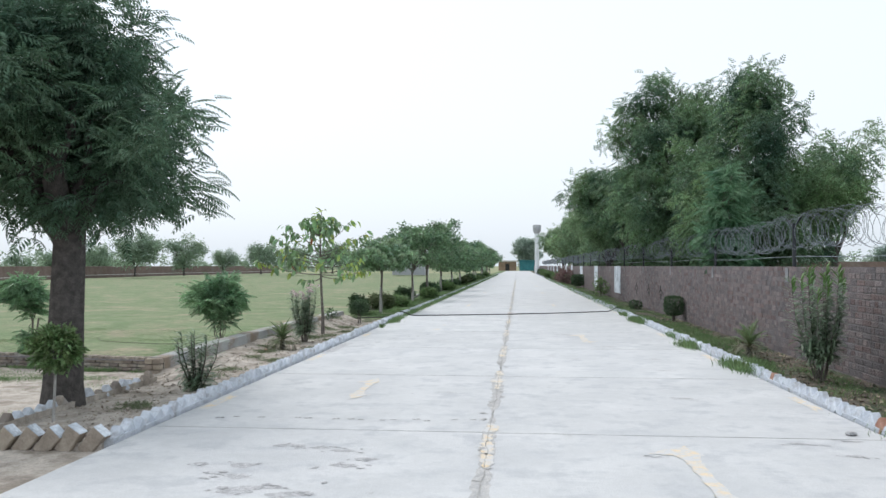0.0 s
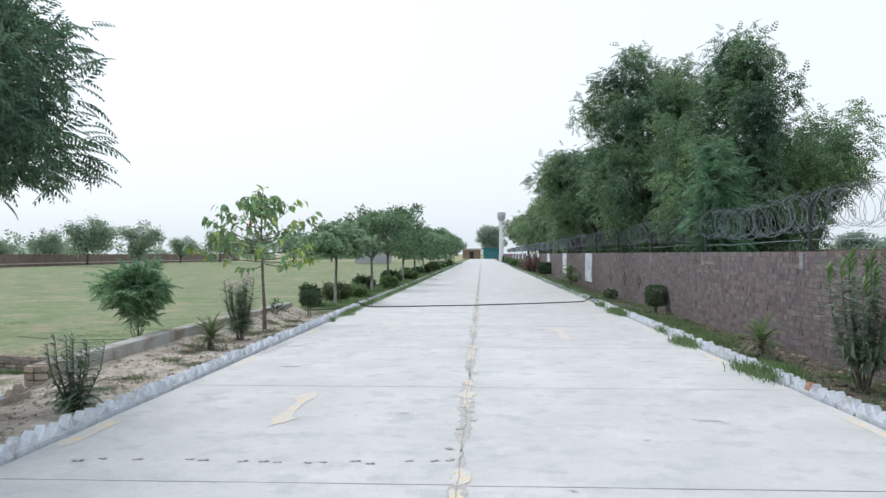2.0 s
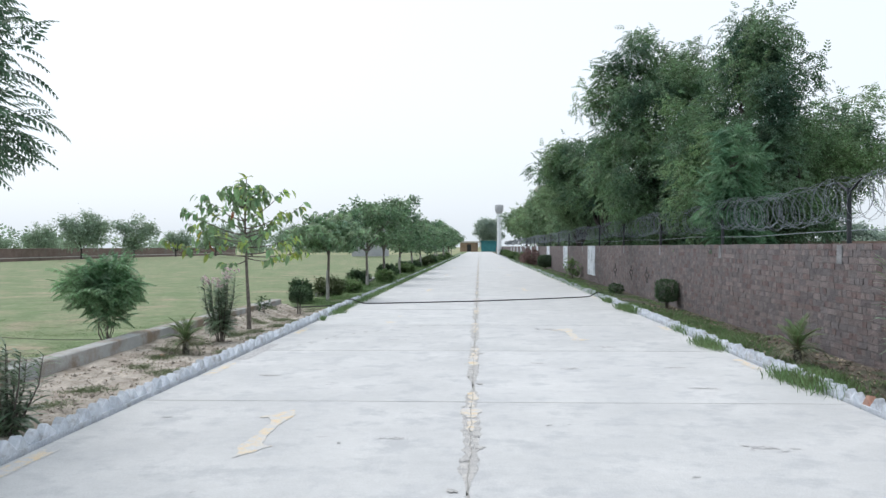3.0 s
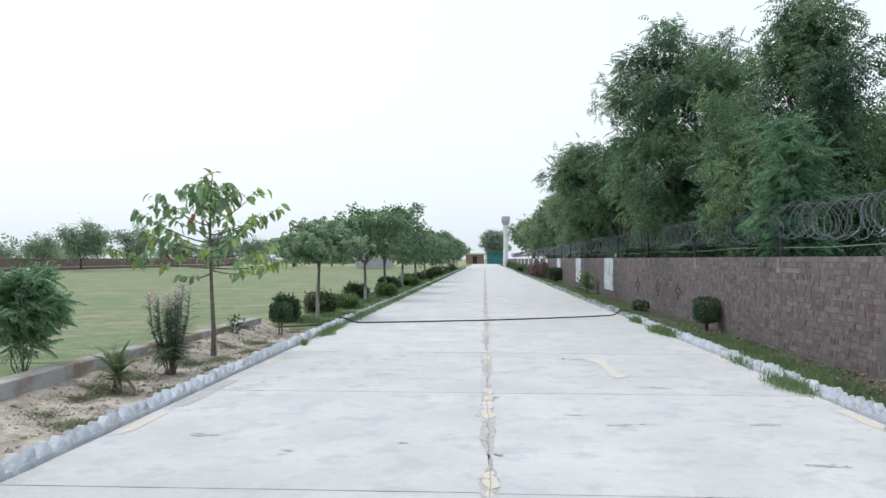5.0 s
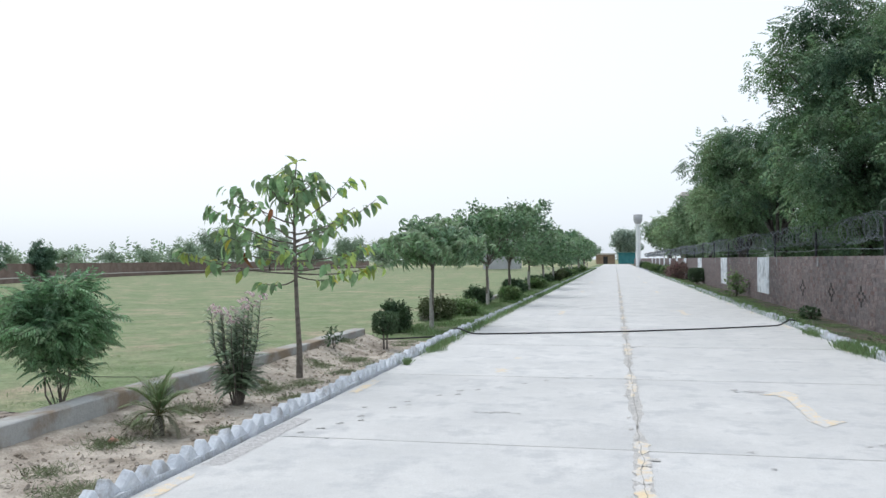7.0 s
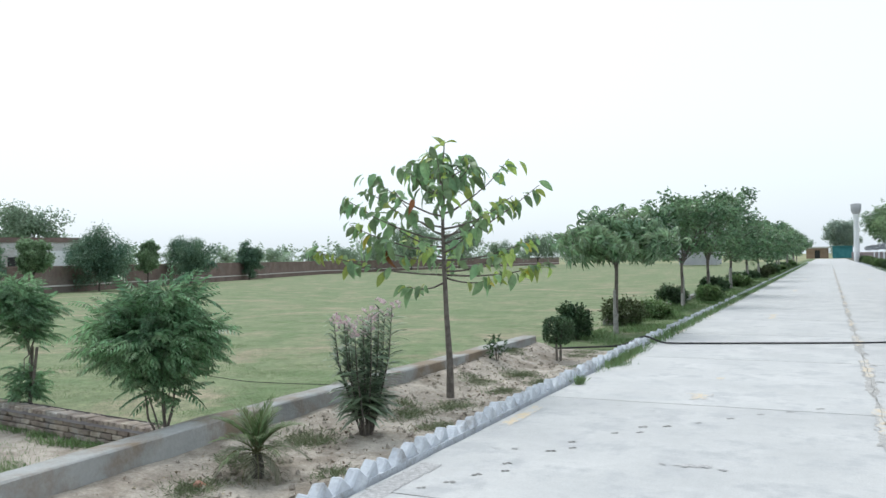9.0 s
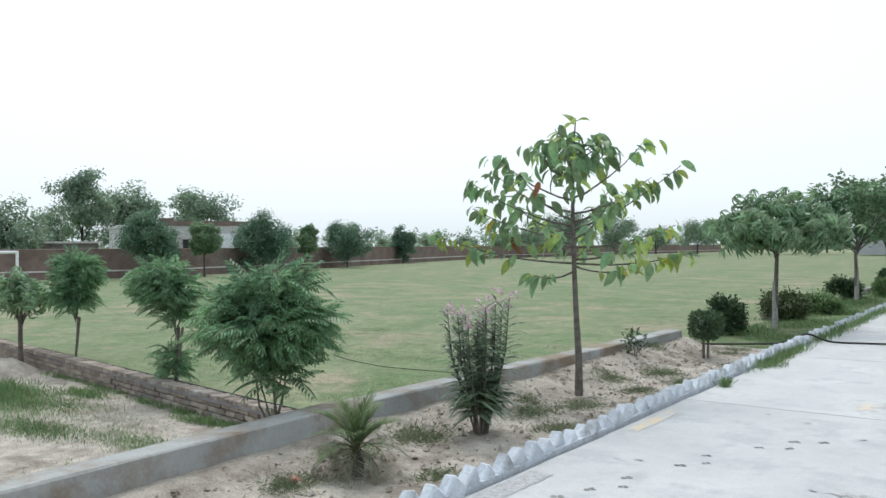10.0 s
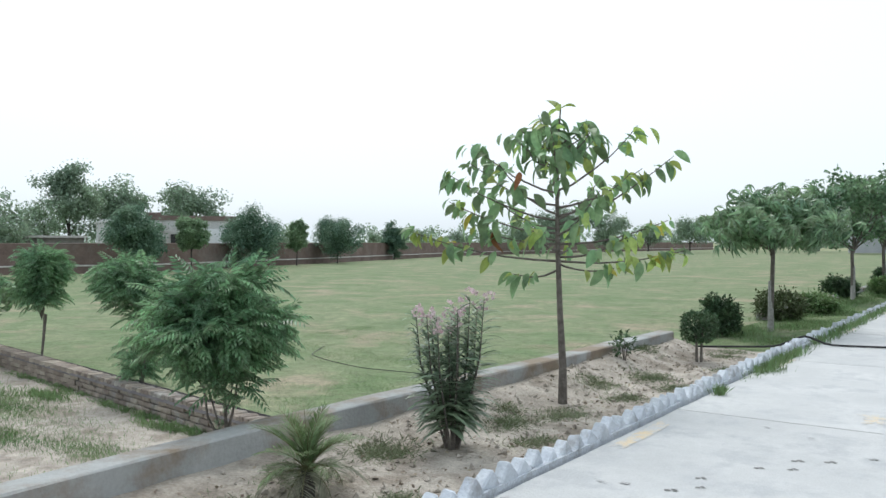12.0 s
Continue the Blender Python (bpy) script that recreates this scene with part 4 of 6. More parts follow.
# ---- trees ----
tree("shade_tree", "tall neem-like shade tree with dense dark feathery crown", -5.03, 8.72, -0.08, 5.6, 0.195,
     [((-0.4, 0.0, 3.4), (1.35, 1.5, 1.25)), ((0.42, -0.2, 2.95), (0.85, 1.0, 0.85)), ((-0.9, 0.3, 3.2), (1.2, 1.2, 1.0)), ((-0.5, 0.2, 4.5), (0.95, 1.0, 0.9)), ((-0.1, 1.5, 3.3), (0.55, 1.0, 1.0)), ((-0.2, 2.3, 3.2), (0.40, 0.8, 0.9)), ((0.4, 0.4, 2.3), (0.75, 0.8, 0.35))],
     1250, 9, 0.11, 0.25, T_PIN, M_LBIG, M_BARK, 0.05, inner=0.5, limbs=18, gap=0.33, fork=1.95, flare=1.25, gscale=1.6, lumps=95, lump_r=0.46, lift=-0.4)

RT = "trees behind the boundary wall"
tree("roadside_tree", "broad feathery acacia with drooping sprays behind the wall", 6.9, 24.0, 0.0, 7.6, 0.17,
     [((-0.6, 0, 4.5), (1.45, 2.0, 1.7)), ((-0.8, -0.5, 3.1), (1.8, 1.9, 1.3)), ((1.0, -0.3, 3.4), (0.95, 1.3, 0.75)), ((-0.6, 0, 6.4), (0.5, 0.8, 0.7)), ((0.25, 0, 5.3), (0.65, 0.9, 0.65)), ((1.6, 0.1, 4.2), (0.8, 1.1, 0.55)), ((-0.5, -0.9, 2.1), (1.5, 1.2, 0.5))],
     1400, 15, 0.16, 0.215, T_FINE, M_LRIGHT, M_BARK, 0.3, RT, inner=0.55, gap=0.37, fork=1.7, gscale=1.3, limbs=20, lumps=100, lump_r=0.62, lift=-0.7)
tree("roadside_tree", "tall feathery acacia with drooping sprays overhanging the wall", 5.8, 31.0, 0.0, 8.9, 0.19,
     [((0, 0, 5.2), (2.0, 2.6, 2.3)), ((-0.5, -1.0, 3.7), (1.8, 2.0, 1.4)), ((0.6, 0.5, 7.0), (1.2, 1.5, 1.1)), ((-1.0, 0.2, 7.45), (0.75, 1.0, 0.85)), ((-1.7, 0, 6.1), (0.9, 1.0, 0.8)), ((0.8, -1, 2.3), (1.5, 1.6, 0.5)), ((1.1, 1.8, 2.2), (1.3, 2.0, 0.75))],
     1300, 14, 0.17, 0.255, T_FINE, M_LRIGHT, M_BARK, 0.35, RT, inner=0.55, gap=0.37, fork=1.8, gscale=1.3, limbs=18, lumps=95, lump_r=0.66, lift=-0.7)
tree("roadside_tree", "rounded feathery acacia leaning over the wall", 5.0, 38.0, 0.0, 6.6, 0.16,
     [((-0.75, 0, 4.45), (1.5, 1.9, 1.2)), ((0.5, -0.8, 3.5), (1.3, 1.8, 0.8)), ((-1.0, 0, 5.35), (0.8, 1.0, 0.5)), ((-2.3, -0.3, 4.75), (0.6, 0.7, 0.4)), ((-1.6, 0.0, 5.4), (0.6, 0.7, 0.4)), ((1.4, -0.5, 2.3), (1.1, 2.6, 0.8)), ((1.4, 4.2, 2.3), (1.2, 1.8, 0.8))],
     900, 14, 0.16, 0.28, T_FINE, M_LRIGHT, M_BARK, 0.3, RT, inner=0.55, gap=0.42, fork=1.7, gscale=1.2, lumps=55, lump_r=0.58, lift=-0.6)
tree("roadside_tree", "feathery acacia with a long branch over the road", 4.9, 46.0, 0.0, 5.4, 0.15,
     [((0.1, 0, 4.0), (1.7, 2.2, 1.0)), ((-1.3, -0.4, 4.0), (0.8, 1.0, 0.35)), ((0.9, 0, 3.0), (1.3, 2, 0.6))],
     520, 14, 0.16, 0.33, T_FINE, M_LMID, M_BARK, 0.3, RT, inner=0.55, gap=0.38, fork=1.6, gscale=1.2, lumps=45, lump_r=0.55, lift=-0.6)
# Its lighter leaf colour stands in for the haze in front of it.
tree("roadside_tree", "pale haze-tinted acacia standing back behind the wall", 12.4, 34.0, 0.0, 7.6, 0.16,
     [((-0.2, 0, 4.6), (1.8, 1.9, 1.5)), ((0.5, 0, 5.9), (1.2, 1.3, 0.9)), ((-0.9, 0, 3.6), (1.4, 1.5, 0.7))],
     320, 11, 0.16, 0.36, T_FINE, M_LMID, M_BARK, 0.3, RT, inner=0.55, gap=0.48, fork=1.8, gscale=1.2, lumps=44, lump_r=0.62, lift=-0.6)
for x, y, h, r in ((5.9, 58, 5.2, 1.8), (6.2, 70, 6.8, 2.2), (5.8, 82, 5.2, 2.2), (6.4, 96, 7.0, 2.6), (6.0, 112, 7.2, 2.8), (7.0, 130, 7.5, 3.2), (12.5, 52, 6.5, 3.0)):
    tree("roadside_tree", "leafy green tree behind the boundary wall", x, y, 0.0, h, 0.14, [((0.2, 0, h * 0.66), (r, r * 1.2, h * 0.28)), ((0.8, -0.4, h * 0.5), (r * 0.8, r, h * 0.2)), ((0.3, 0, h * 0.85), (r * 0.5, r * 0.6, h * 0.15))],
         330, 8, 0.18, 0.46, T_PIN3, M_LMID, M_BARK, 0.3, RT, inner=0.55, gap=0.36, fork=1.7, gscale=1.0, lumps=36, lump_r=0.75)
tree("sapling", "young tree with feather leaves rising above the wall", 4.92, 20.4, 0.0, 4.0, 0.045,
     [((0, 0, 3.55), (0.22, 0.22, 0.18)), ((0.12, 0, 3.2), (0.34, 0.34, 0.12)), ((-0.14, 0, 2.85), (0.36, 0.36, 0.12)), ((0.12, 0, 2.5), (0.44, 0.44, 0.12)), ((-0.2, 0.0, 2.1), (0.46, 0.46, 0.14)), ((0.1, 0.1, 1.6), (0.45, 0.45, 0.25))], 210, 4, 0.05, 0.30, T_ARCH, M_LSAP, M_BARKG, -0.05, inner=0.3, gap=0.15, fork=3.2, limbs=10, flare=1.2, lift=-0.15)


def bush(name, label, x, y, z, blobs, n, per, csize, lsize, template, leaf, stemh, r0=0.02, stems=4, droop=0.2, inner=0.3, gap=0.2, group="", low=-1.0, category="bush", bark=None, lift=-9.0):
    return tree(name, label, x, y, z, stemh * 2, r0, blobs, n, per, csize, lsize, template, leaf, bark or M_BARKG, droop, group, inner, low, 8, gap, 0, stemh, 1.5, 1.2, stems, category, 0, 0.6, lift)


FB = "feather-leaved bushes along the lawn"
bush("feather_bush", "rounded bush of dense green feather leaves beside the wall", -5.78, 15.45, -0.85,
     [((-0.10, -0.02, 1.62), (0.42, 0.42, 0.16)), ((-0.06, 0.0, 1.86), (0.26, 0.26, 0.10)), ((-0.03, 0.0, 1.42), (0.17, 0.17, 0.10)), ((-0.34, -0.05, 1.74), (0.20, 0.20, 0.10)), ((0.16, 0.05, 1.62), (0.18, 0.18, 0.10)), ((0.02, 0.0, 1.22), (0.06, 0.06, 0.10)), ((0.08, 0.0, 1.98), (0.12, 0.12, 0.06))], 390, 4, 0.055, 0.19, T_ARCH, M_LPIN, 0.85, 0.017, 2, -0.12, 0.35, 0.24, FB, lift=-0.02)
bush("feather_bush", "slim bush of green feather leaves with a low shoot", -11.6, 18.7, -0.70,
     [((-0.15, -0.05, 1.45), (0.42, 0.42, 0.24)), ((-0.22, -0.1, 1.70), (0.34, 0.34, 0.12)), ((-0.05, 0, 1.12), (0.20, 0.20, 0.12)), ((-0.08, 0, 0.36), (0.10, 0.10, 0.24))], 230, 4, 0.05, 0.22, T_ARCH, M_LPIN, 0.9, 0.025, 2, -0.12, 0.35, 0.2, FB, lift=-0.02)
bush("feather_bush", "slim bush of green feather leaves on twin stems", -15.7, 19.4, -0.70,
     [((0.0, 0, 1.62), (0.30, 0.30, 0.28)), ((0.06, 0, 1.2), (0.22, 0.22, 0.20)), ((-0.05, 0, 1.85), (0.2, 0.2, 0.1))], 170, 5, 0.06, 0.23, T_ARCH, M_LPIN, 0.8, 0.02, 2, -0.08, 0.35, 0.2, FB, lift=-0.05)
tree("young_tree", "young umbrella tree with whorled leaves on a mound", -17.0, 19.0, -0.90, 2.0, 0.05,
     [((0, 0, 1.4), (0.72, 0.7, 0.22)), ((-0.1, -0.1, 1.62), (0.4, 0.4, 0.12))], 70, 2, 0.10, 0.2, T_WHORL, M_LWHORL, M_BARKG, -0.9, inner=0.2, limbs=9, gap=0.1, fork=0.85)

def mound(label, x, y, z, r, h, material):
    """A low heap of loose soil with an uneven outline."""
    rings, n = 7, 26
    V, F = [(0, 0, h)], []
    for k in range(1, rings + 1):
        q = k / rings
        for i in range(n):
            a = 2 * math.pi * i / n
            e = 1 + 0.25 * noise.noise(Vector((math.cos(a) * 1.4, math.sin(a) * 1.4, x)))
            V.append((r * q * e * math.cos(a), r * q * e * math.sin(a), h * math.cos(q * math.pi / 2) ** 1.3 + 0.04 * noise.noise(Vector((q * 6, a * 2.5, y))) * (1 - q) - 0.03 * (k == rings)))
    for i in range(n):
        F.append((0, 1 + i, 1 + (i + 1) % n))
    for k in range(rings - 1):
        for i in range(n):
            a, b = 1 + k * n + i, 1 + k * n + (i + 1) % n
            F += [(a, a + n, b + n), (a, b + n, b)]
    return thing("soil_mound", label, "mound", m=pose(x, y, z), me=mesh_np("soil_mound", V, F, material, True))


mound("low heap of pale dry soil beside the brick wall", -16.3, 18.35, -0.92, 0.62, 0.30, M_SAND)

# ---- broad-leaved young tree beside the road: every leaf apart ----
def broad_leaf_mesh(name, length, width, droop, material):
    V, F = [], []
    n = 6
    for i in range(n + 1):
        s = i / n
        w = width / 2 * (math.sin(math.pi * s ** 0.85) ** 0.8 if 0 < s < 1 else 0.03)
        yy, zz = length * s * (1 - 0.12 * s), -droop * length * s * s
        for k, u in enumerate((-1, -0.5, 0, 0.5, 1)):
            V.append((w * u, yy, zz + abs(u) * w * 0.32))
    for i in range(n):
        for k in range(4):
            a = i * 5 + k
            F.append((a, a + 1, a + 6, a + 5))
    return mesh_np(name, V, F, material, True)


def hero_tree(x, y, z):
    top = thing("young_tree", "slender young tree with large drooping broad leaves", "tree", m=pose(x, y, z))
    trunk = [((0, 0, -0.08), 0.055), ((0, 0, 0.02), 0.045), ((0.0, 0, 0.4), 0.036), ((-0.03, 0.0, 0.9), 0.028), ((-0.05, 0, 1.4), 0.024), ((-0.07, 0.02, 1.9), 0.019), ((-0.07, 0.03, 2.45), 0.012), ((-0.04, 0.03, 2.80), 0.006)]
    child("trunk", tubes("trunk", [([p for p, _ in trunk], [r for _, r in trunk])], M_BARKG, 10), top)
    sizes = ((0.22, 0.096, 0.30), (0.19, 0.084, 0.42), (0.25, 0.102, 0.38), (0.15, 0.072, 0.20))
    leaves = [broad_leaf_mesh("leaf", l, w, d, M_LHERO) for l, w, d in sizes]
    young = [broad_leaf_mesh("leaf", l * 0.9, w * 0.9, d, M_LHEROY) for l, w, d in sizes]
    yellow, withered = broad_leaf_mesh("leaf", 0.21, 0.10, 0.3, M_LYEL), broad_leaf_mesh("leaf", 0.22, 0.07, 0.6, M_LBRN)
    rr = random.Random(5)
    # azimuth, height where it leaves the trunk, reach, rise, leaves, where its leaves begin, share of young leaves
    spec = [(0, 1.36, 1.15, 0.10, 17, 0.42, 0.6), (8, 1.52, 1.02, 0.22, 13, 0.45, 0.45), (-3, 1.70, 1.05, 0.62, 15, 0.35, 0.45), (4, 2.02, 0.74, 0.60, 7, 0.72, 0.3), (-10, 1.34, 0.52, -0.04, 8, 0.55, 0.3),
            (180, 1.36, 1.48, 0.30, 19, 0.35, 0.3), (170, 1.52, 0.80, 0.18, 12, 0.4, 0.2), (186, 1.62, 1.02, 0.30, 15, 0.45, 0.25), (176, 1.74, 1.10, 0.48, 15, 0.5, 0.1), (182, 2.00, 0.80, 0.46, 11, 0.5, 0.05), (190, 1.28, 0.42, -0.04, 7, 0.5, 0.2),
            (80, 1.42, 1.05, 0.28, 14, 0.4, 0.4), (120, 1.55, 0.95, 0.35, 12, 0.4, 0.3), (60, 1.75, 0.85, 0.45, 11, 0.4, 0.3), (255, 1.46, 1.0, 0.26, 13, 0.4, 0.3), (290, 1.60, 0.9, 0.36, 12, 0.4, 0.35), (230, 1.80, 0.8, 0.42, 11, 0.4, 0.2), (310, 1.40, 0.95, 0.20, 12, 0.45, 0.45),
            (0, 1.86, 0.78, 0.36, 11, 0.4, 0.4), (184, 1.88, 0.82, 0.40, 12, 0.4, 0.15), (270, 2.0, 0.60, 0.36, 11, 0.35, 0.25), (95, 1.98, 0.62, 0.38, 11, 0.35, 0.25), (150, 1.66, 0.80, 0.36, 11, 0.4, 0.3), (330, 1.78, 0.74, 0.36, 11, 0.4, 0.4),
            (20, 2.25, 0.40, 0.30, 10, 0.3, 0.15), (75, 2.20, 0.42, 0.32, 10, 0.3, 0.1), (130, 2.25, 0.42, 0.30, 10, 0.3, 0.1), (200, 2.22, 0.44, 0.32, 11, 0.3, 0.05), (260, 2.28, 0.40, 0.28, 10, 0.3, 0.1), (320, 2.24, 0.42, 0.30, 10, 0.3, 0.15),
            (0, 2.46, 0.28, 0.22, 8, 0.2, 0.15), (110, 2.48, 0.26, 0.22, 8, 0.2, 0.1), (230, 2.50, 0.26, 0.20, 8, 0.2, 0.1), (165, 2.42, 0.36, 0.20, 8, 0.3, 0.05), (340, 2.40, 0.32, 0.22, 8, 0.3, 0.2)]
    for b_i, (az, z0, reach, rise, n, begin, fresh) in enumerate(spec):
        a = radians(az + rr.uniform(-3, 3) + 27)
        d = Vector((math.cos(a), math.sin(a), 0))
        pts = []
        for i in range(7):
            s = i / 6
            wob = 0.02 if 0 < i < 6 else 0.0
            pts.append(Vector((-0.05 - 0.02 * (z0 - 1.2), 0.01, z0)) + d * reach * s + Vector((rr.uniform(-wob, wob), rr.uniform(-wob, wob), rise * s ** 1.15 - 0.05 * math.sin(math.pi * s))))
        child("branch", tubes("branch", [(pts, [0.0125 - 0.009 * i / 6 for i in range(7)])], M_BARKG, 6), top)
        for j in range(int(n * 1.5)):
            s = begin + (1.0 - begin) * min(1.0, ((j + rr.random()) / (n * 1.5)) ** 0.7)
            k = min(5, int(s * 6))
            p = pts[k].lerp(pts[k + 1], s * 6 - k)
            out = Vector((rr.gauss(0, 0.05), rr.gauss(0, 0.05), rr.uniform(-0.02, 0.06)))
            b = a + (1 if j % 2 else -1) * rr.uniform(0.4, 1.7) * (1.15 - 0.5 * s)
            hang = rr.uniform(-78, -25) if rr.random() < 0.72 else rr.uniform(-25, 25)
            me = (young if rr.random() < fresh else leaves)[rr.randrange(4)]
            if (b_i, j) in ((4, 6), (5, 9), (0, 12), (7, 8), (15, 5), (1, 13)):
                me = yellow
            if (b_i, j) in ((6, 8), (16, 9)):
                me = withered
            m = pose(p.x + out.x, p.y + out.y, p.z + out.z, 0, 0, math.degrees(b) - 90) @ pose(0, 0, 0, hang, rr.uniform(-40, 40), 0) @ Matrix.Scale(rr.uniform(0.6, 1.08), 4)
            child("leaf", me, top, "", m)
    for j in range(14):
        zz = rr.uniform(2.55, 2.80)
        m = pose(-0.05, 0.02, zz, 0, 0, math.degrees(rr.uniform(0, 6.28))) @ pose(0, 0, 0, rr.uniform(-10, 60) if zz > 2.74 else rr.uniform(-65, 0), rr.uniform(-30, 30), 0)
        child("leaf", (young if zz > 2.74 else leaves)[rr.randrange(4)], top, "", m)
    return top


hero_tree(-4.49, 18.33, -0.11)

# ---- row of trees along the lawn ----
ROW = "row of trees between road and lawn"
tree("row_tree", "small umbrella tree with glossy whorled leaves and pale trunk", -4.40, 25.6, -0.06, 2.6, 0.038,
     [((0, 0, 1.78), (1.2, 1.2, 0.32)), ((0.1, 0, 2.02), (0.85, 0.85, 0.26)), ((0, 0, 1.6), (0.8, 0.8, 0.15))], 330, 2, 0.10, 0.165, T_WHORL, M_LWHORL, M_BARKG, -0.9, ROW, 0.2, -0.3, 14, 0.22, 0.85, 1.45, flare=1.3)
tree("row_tree", "leafy young tree with arching branches and pale trunk", -4.48, 34.0, -0.06, 3.3, 0.045,
     [((0, 0, 2.2), (1.4, 1.5, 0.55)), ((0.4, 0.4, 2.75), (1.0, 1.1, 0.4)), ((-0.6, -0.6, 1.7), (0.9, 0.9, 0.3))], 260, 24, 0.09, 0.115, T_BROAD, M_LROW, M_BARKG, 0.25, ROW, 0.4, -0.6, 12, 0.44, 0.9, 1.4, flare=1.3, lumps=34, lump_r=0.36, lift=-0.6)
tree("row_tree", "taller leafy tree with a broad crown and pale trunk", -4.55, 40.0, -0.06, 3.9, 0.052,
     [((0, 0, 2.5), (1.7, 2.0, 0.65)), ((0.2, 0.5, 3.2), (1.3, 1.5, 0.5)), ((0.2, -0.4, 1.8), (1.3, 1.4, 0.35))], 300, 24, 0.09, 0.125, T_BROAD, M_LROW, M_BARKG, 0.25, ROW, 0.4, -0.6, 12, 0.44, 0.9, 1.4, flare=1.3, lumps=40, lump_r=0.42, lift=-0.6)
for k in range(11):
    yy = 47 + k * 8.5 + R.uniform(-1, 1)
    h = R.uniform(2.9, 3.7) if k < 5 else R.uniform(3.2, 4.2)
    tree("row_tree", "leafy tree of the row with a pale trunk", -4.6 + R.uniform(-0.15, 0.15), yy, -0.06, h, 0.06,
         [((0, 0, h * 0.64), (1.8, 2.2, h * 0.22)), ((0.1, 0.4, h * 0.82), (1.3, 1.5, h * 0.16)), ((0, 0, h * 0.45), (1.4, 1.5, 0.4))], 200, 18, 0.11, 0.17, T_BROAD, M_LROW, M_BARKG, 0.25, ROW, 0.4, -0.6, 10, 0.3, 0.9, 1.5, flare=1.3, lumps=30, lump_r=0.42, lift=-0.4)


# ---- bushes and plants of the beds ----
def clipped(name, label, x, y, z, sx, sy, z0, z1, n, leaf, group="", stem=0.02, ls=0.055, stems=2):
    """A clipped bush: leaves packed over a rounded block, on short stems."""
    top = thing(name, label, "bush", group, m=pose(x, y, z))
    its = []
    for k in range(stems):
        o = 0.04 * (k - (stems - 1) / 2)
        its.append(([(o, o, -0.06), (o * 1.2, o, z0 * 0.5 + 0.05), (o * 2, o, (z0 + z1) / 2)], [stem * 1.2, stem, stem * 0.7]))
    child("stem", tubes("stem", its, M_BARKG, 6), top)
    q = RN.uniform(-1, 1, (n, 3))
    k = np.argmax(np.abs(q), axis=1)
    edge = RN.random(n) < 0.75
    q[np.arange(n), k] = np.where(edge, np.sign(q[np.arange(n), k]) * RN.uniform(0.86, 1.03, n), q[np.arange(n), k])
    nrm = unit(q ** 5 + 1e-5)
    rnd = 1 / np.maximum(1, (np.sum(np.abs(q) ** 5, axis=1)) ** 0.2)
    q = q * rnd[:, None]
    P = q * np.array([sx / 2, sy / 2, (z1 - z0) / 2]) + np.array([0, 0, (z0 + z1) / 2]) + RN.normal(0, 0.012, (n, 3))
    D = nrm + RN.normal(0, 0.7, (n, 3))
    D[:, 2] += 0.2
    UP = np.array([0, 0, 1.0]) + nrm * 0.6 + RN.normal(0, 0.5, (n, 3))
    child("foliage", scatter("foliage", *T_LEAF, P, D, UP, ls * (0.7 + 0.6 * RN.random(n)), leaf), top)
    return top


tree("ficus_bush", "round variegated ficus ball on a thin pale stem", -4.62, 7.85, -0.07, 1.0, 0.014, [((0, 0, 0.72), (0.22, 0.22, 0.2)), ((0.06, 0, 0.66), (0.18, 0.18, 0.16))], 330, 6, 0.022, 0.065, T_LEAF, M_FICUS, M_LIME, -0.15, "", 0.6, -1.0, 7, 0.05, 0, 0.55, 2.0, 1.2, 1, "bush")
clipped("clipped_bush", "dark green bush clipped square on short stems", -4.33, 21.75, -0.08, 0.36, 0.36, 0.28, 0.59, 2400, M_HEDGE, "", 0.018, 0.045)
def shrub(label, x, y, z, w, h, n, leaf, group="", ls=0.07):
    """A rounded, slightly lumpy leafy shrub."""
    blobs = [((0, 0, h * 0.5), (w * 0.42, w * 0.42, h * 0.46)), ((w * 0.18, w * 0.1, h * 0.45), (w * 0.3, w * 0.34, h * 0.4)), ((-w * 0.2, -w * 0.08, h * 0.52), (w * 0.28, w * 0.3, h * 0.42))]
    return bush("shrub", label, x, y, z, blobs, n, 7, w * 0.05, ls, T_LEAF, leaf, h * 0.3, 0.015, 4, -0.2, 0.45, 0.12, group)


shrub("dark rounded shrub beside the low wall", -4.88, 24.5, -0.06, 0.62, 0.66, 420, M_HEDGE, "", 0.07)
shrub("olive green shrub under the umbrella tree", -4.76, 27.77, -0.06, 0.95, 0.58, 300, M_OLIVE, "", 0.08)
shrub("low spreading green shrub in the grass", -4.5, 29.6, -0.06, 0.9, 0.42, 380, M_FICUS, "", 0.08)
shrub("dark rounded shrub under the trees", -4.95, 35.0, -0.06, 0.85, 0.58, 420, M_HEDGE, "", 0.09)
shrub("small bright rounded shrub in the grass", -4.1, 36.4, -0.06, 0.75, 0.58, 300, M_FICUS, "", 0.08)
for k in range(14):
    shrub("dark rounded shrub between the row trees", -4.7 + R.uniform(-0.3, 0.4), 39.5 + k * 5.2 + R.uniform(-1, 1), -0.06, R.uniform(0.75, 1.25), R.uniform(0.45, 0.75), 240, R.choice([M_HEDGE, M_FICUS, M_HEDGE, M_OLIVE]), "shrubs between the row trees", 0.14)
bush("seedling", "small sparse seedling in the sandy bed", -4.80, 20.5, ground_z(-4.80, 20.5), [((0, 0, 0.16), (0.13, 0.13, 0.16))], 50, 2, 0.02, 0.07, T_LEAF, M_HEDGE, 0.14, 0.006, 3, 0.0, 0.1, 0.0)
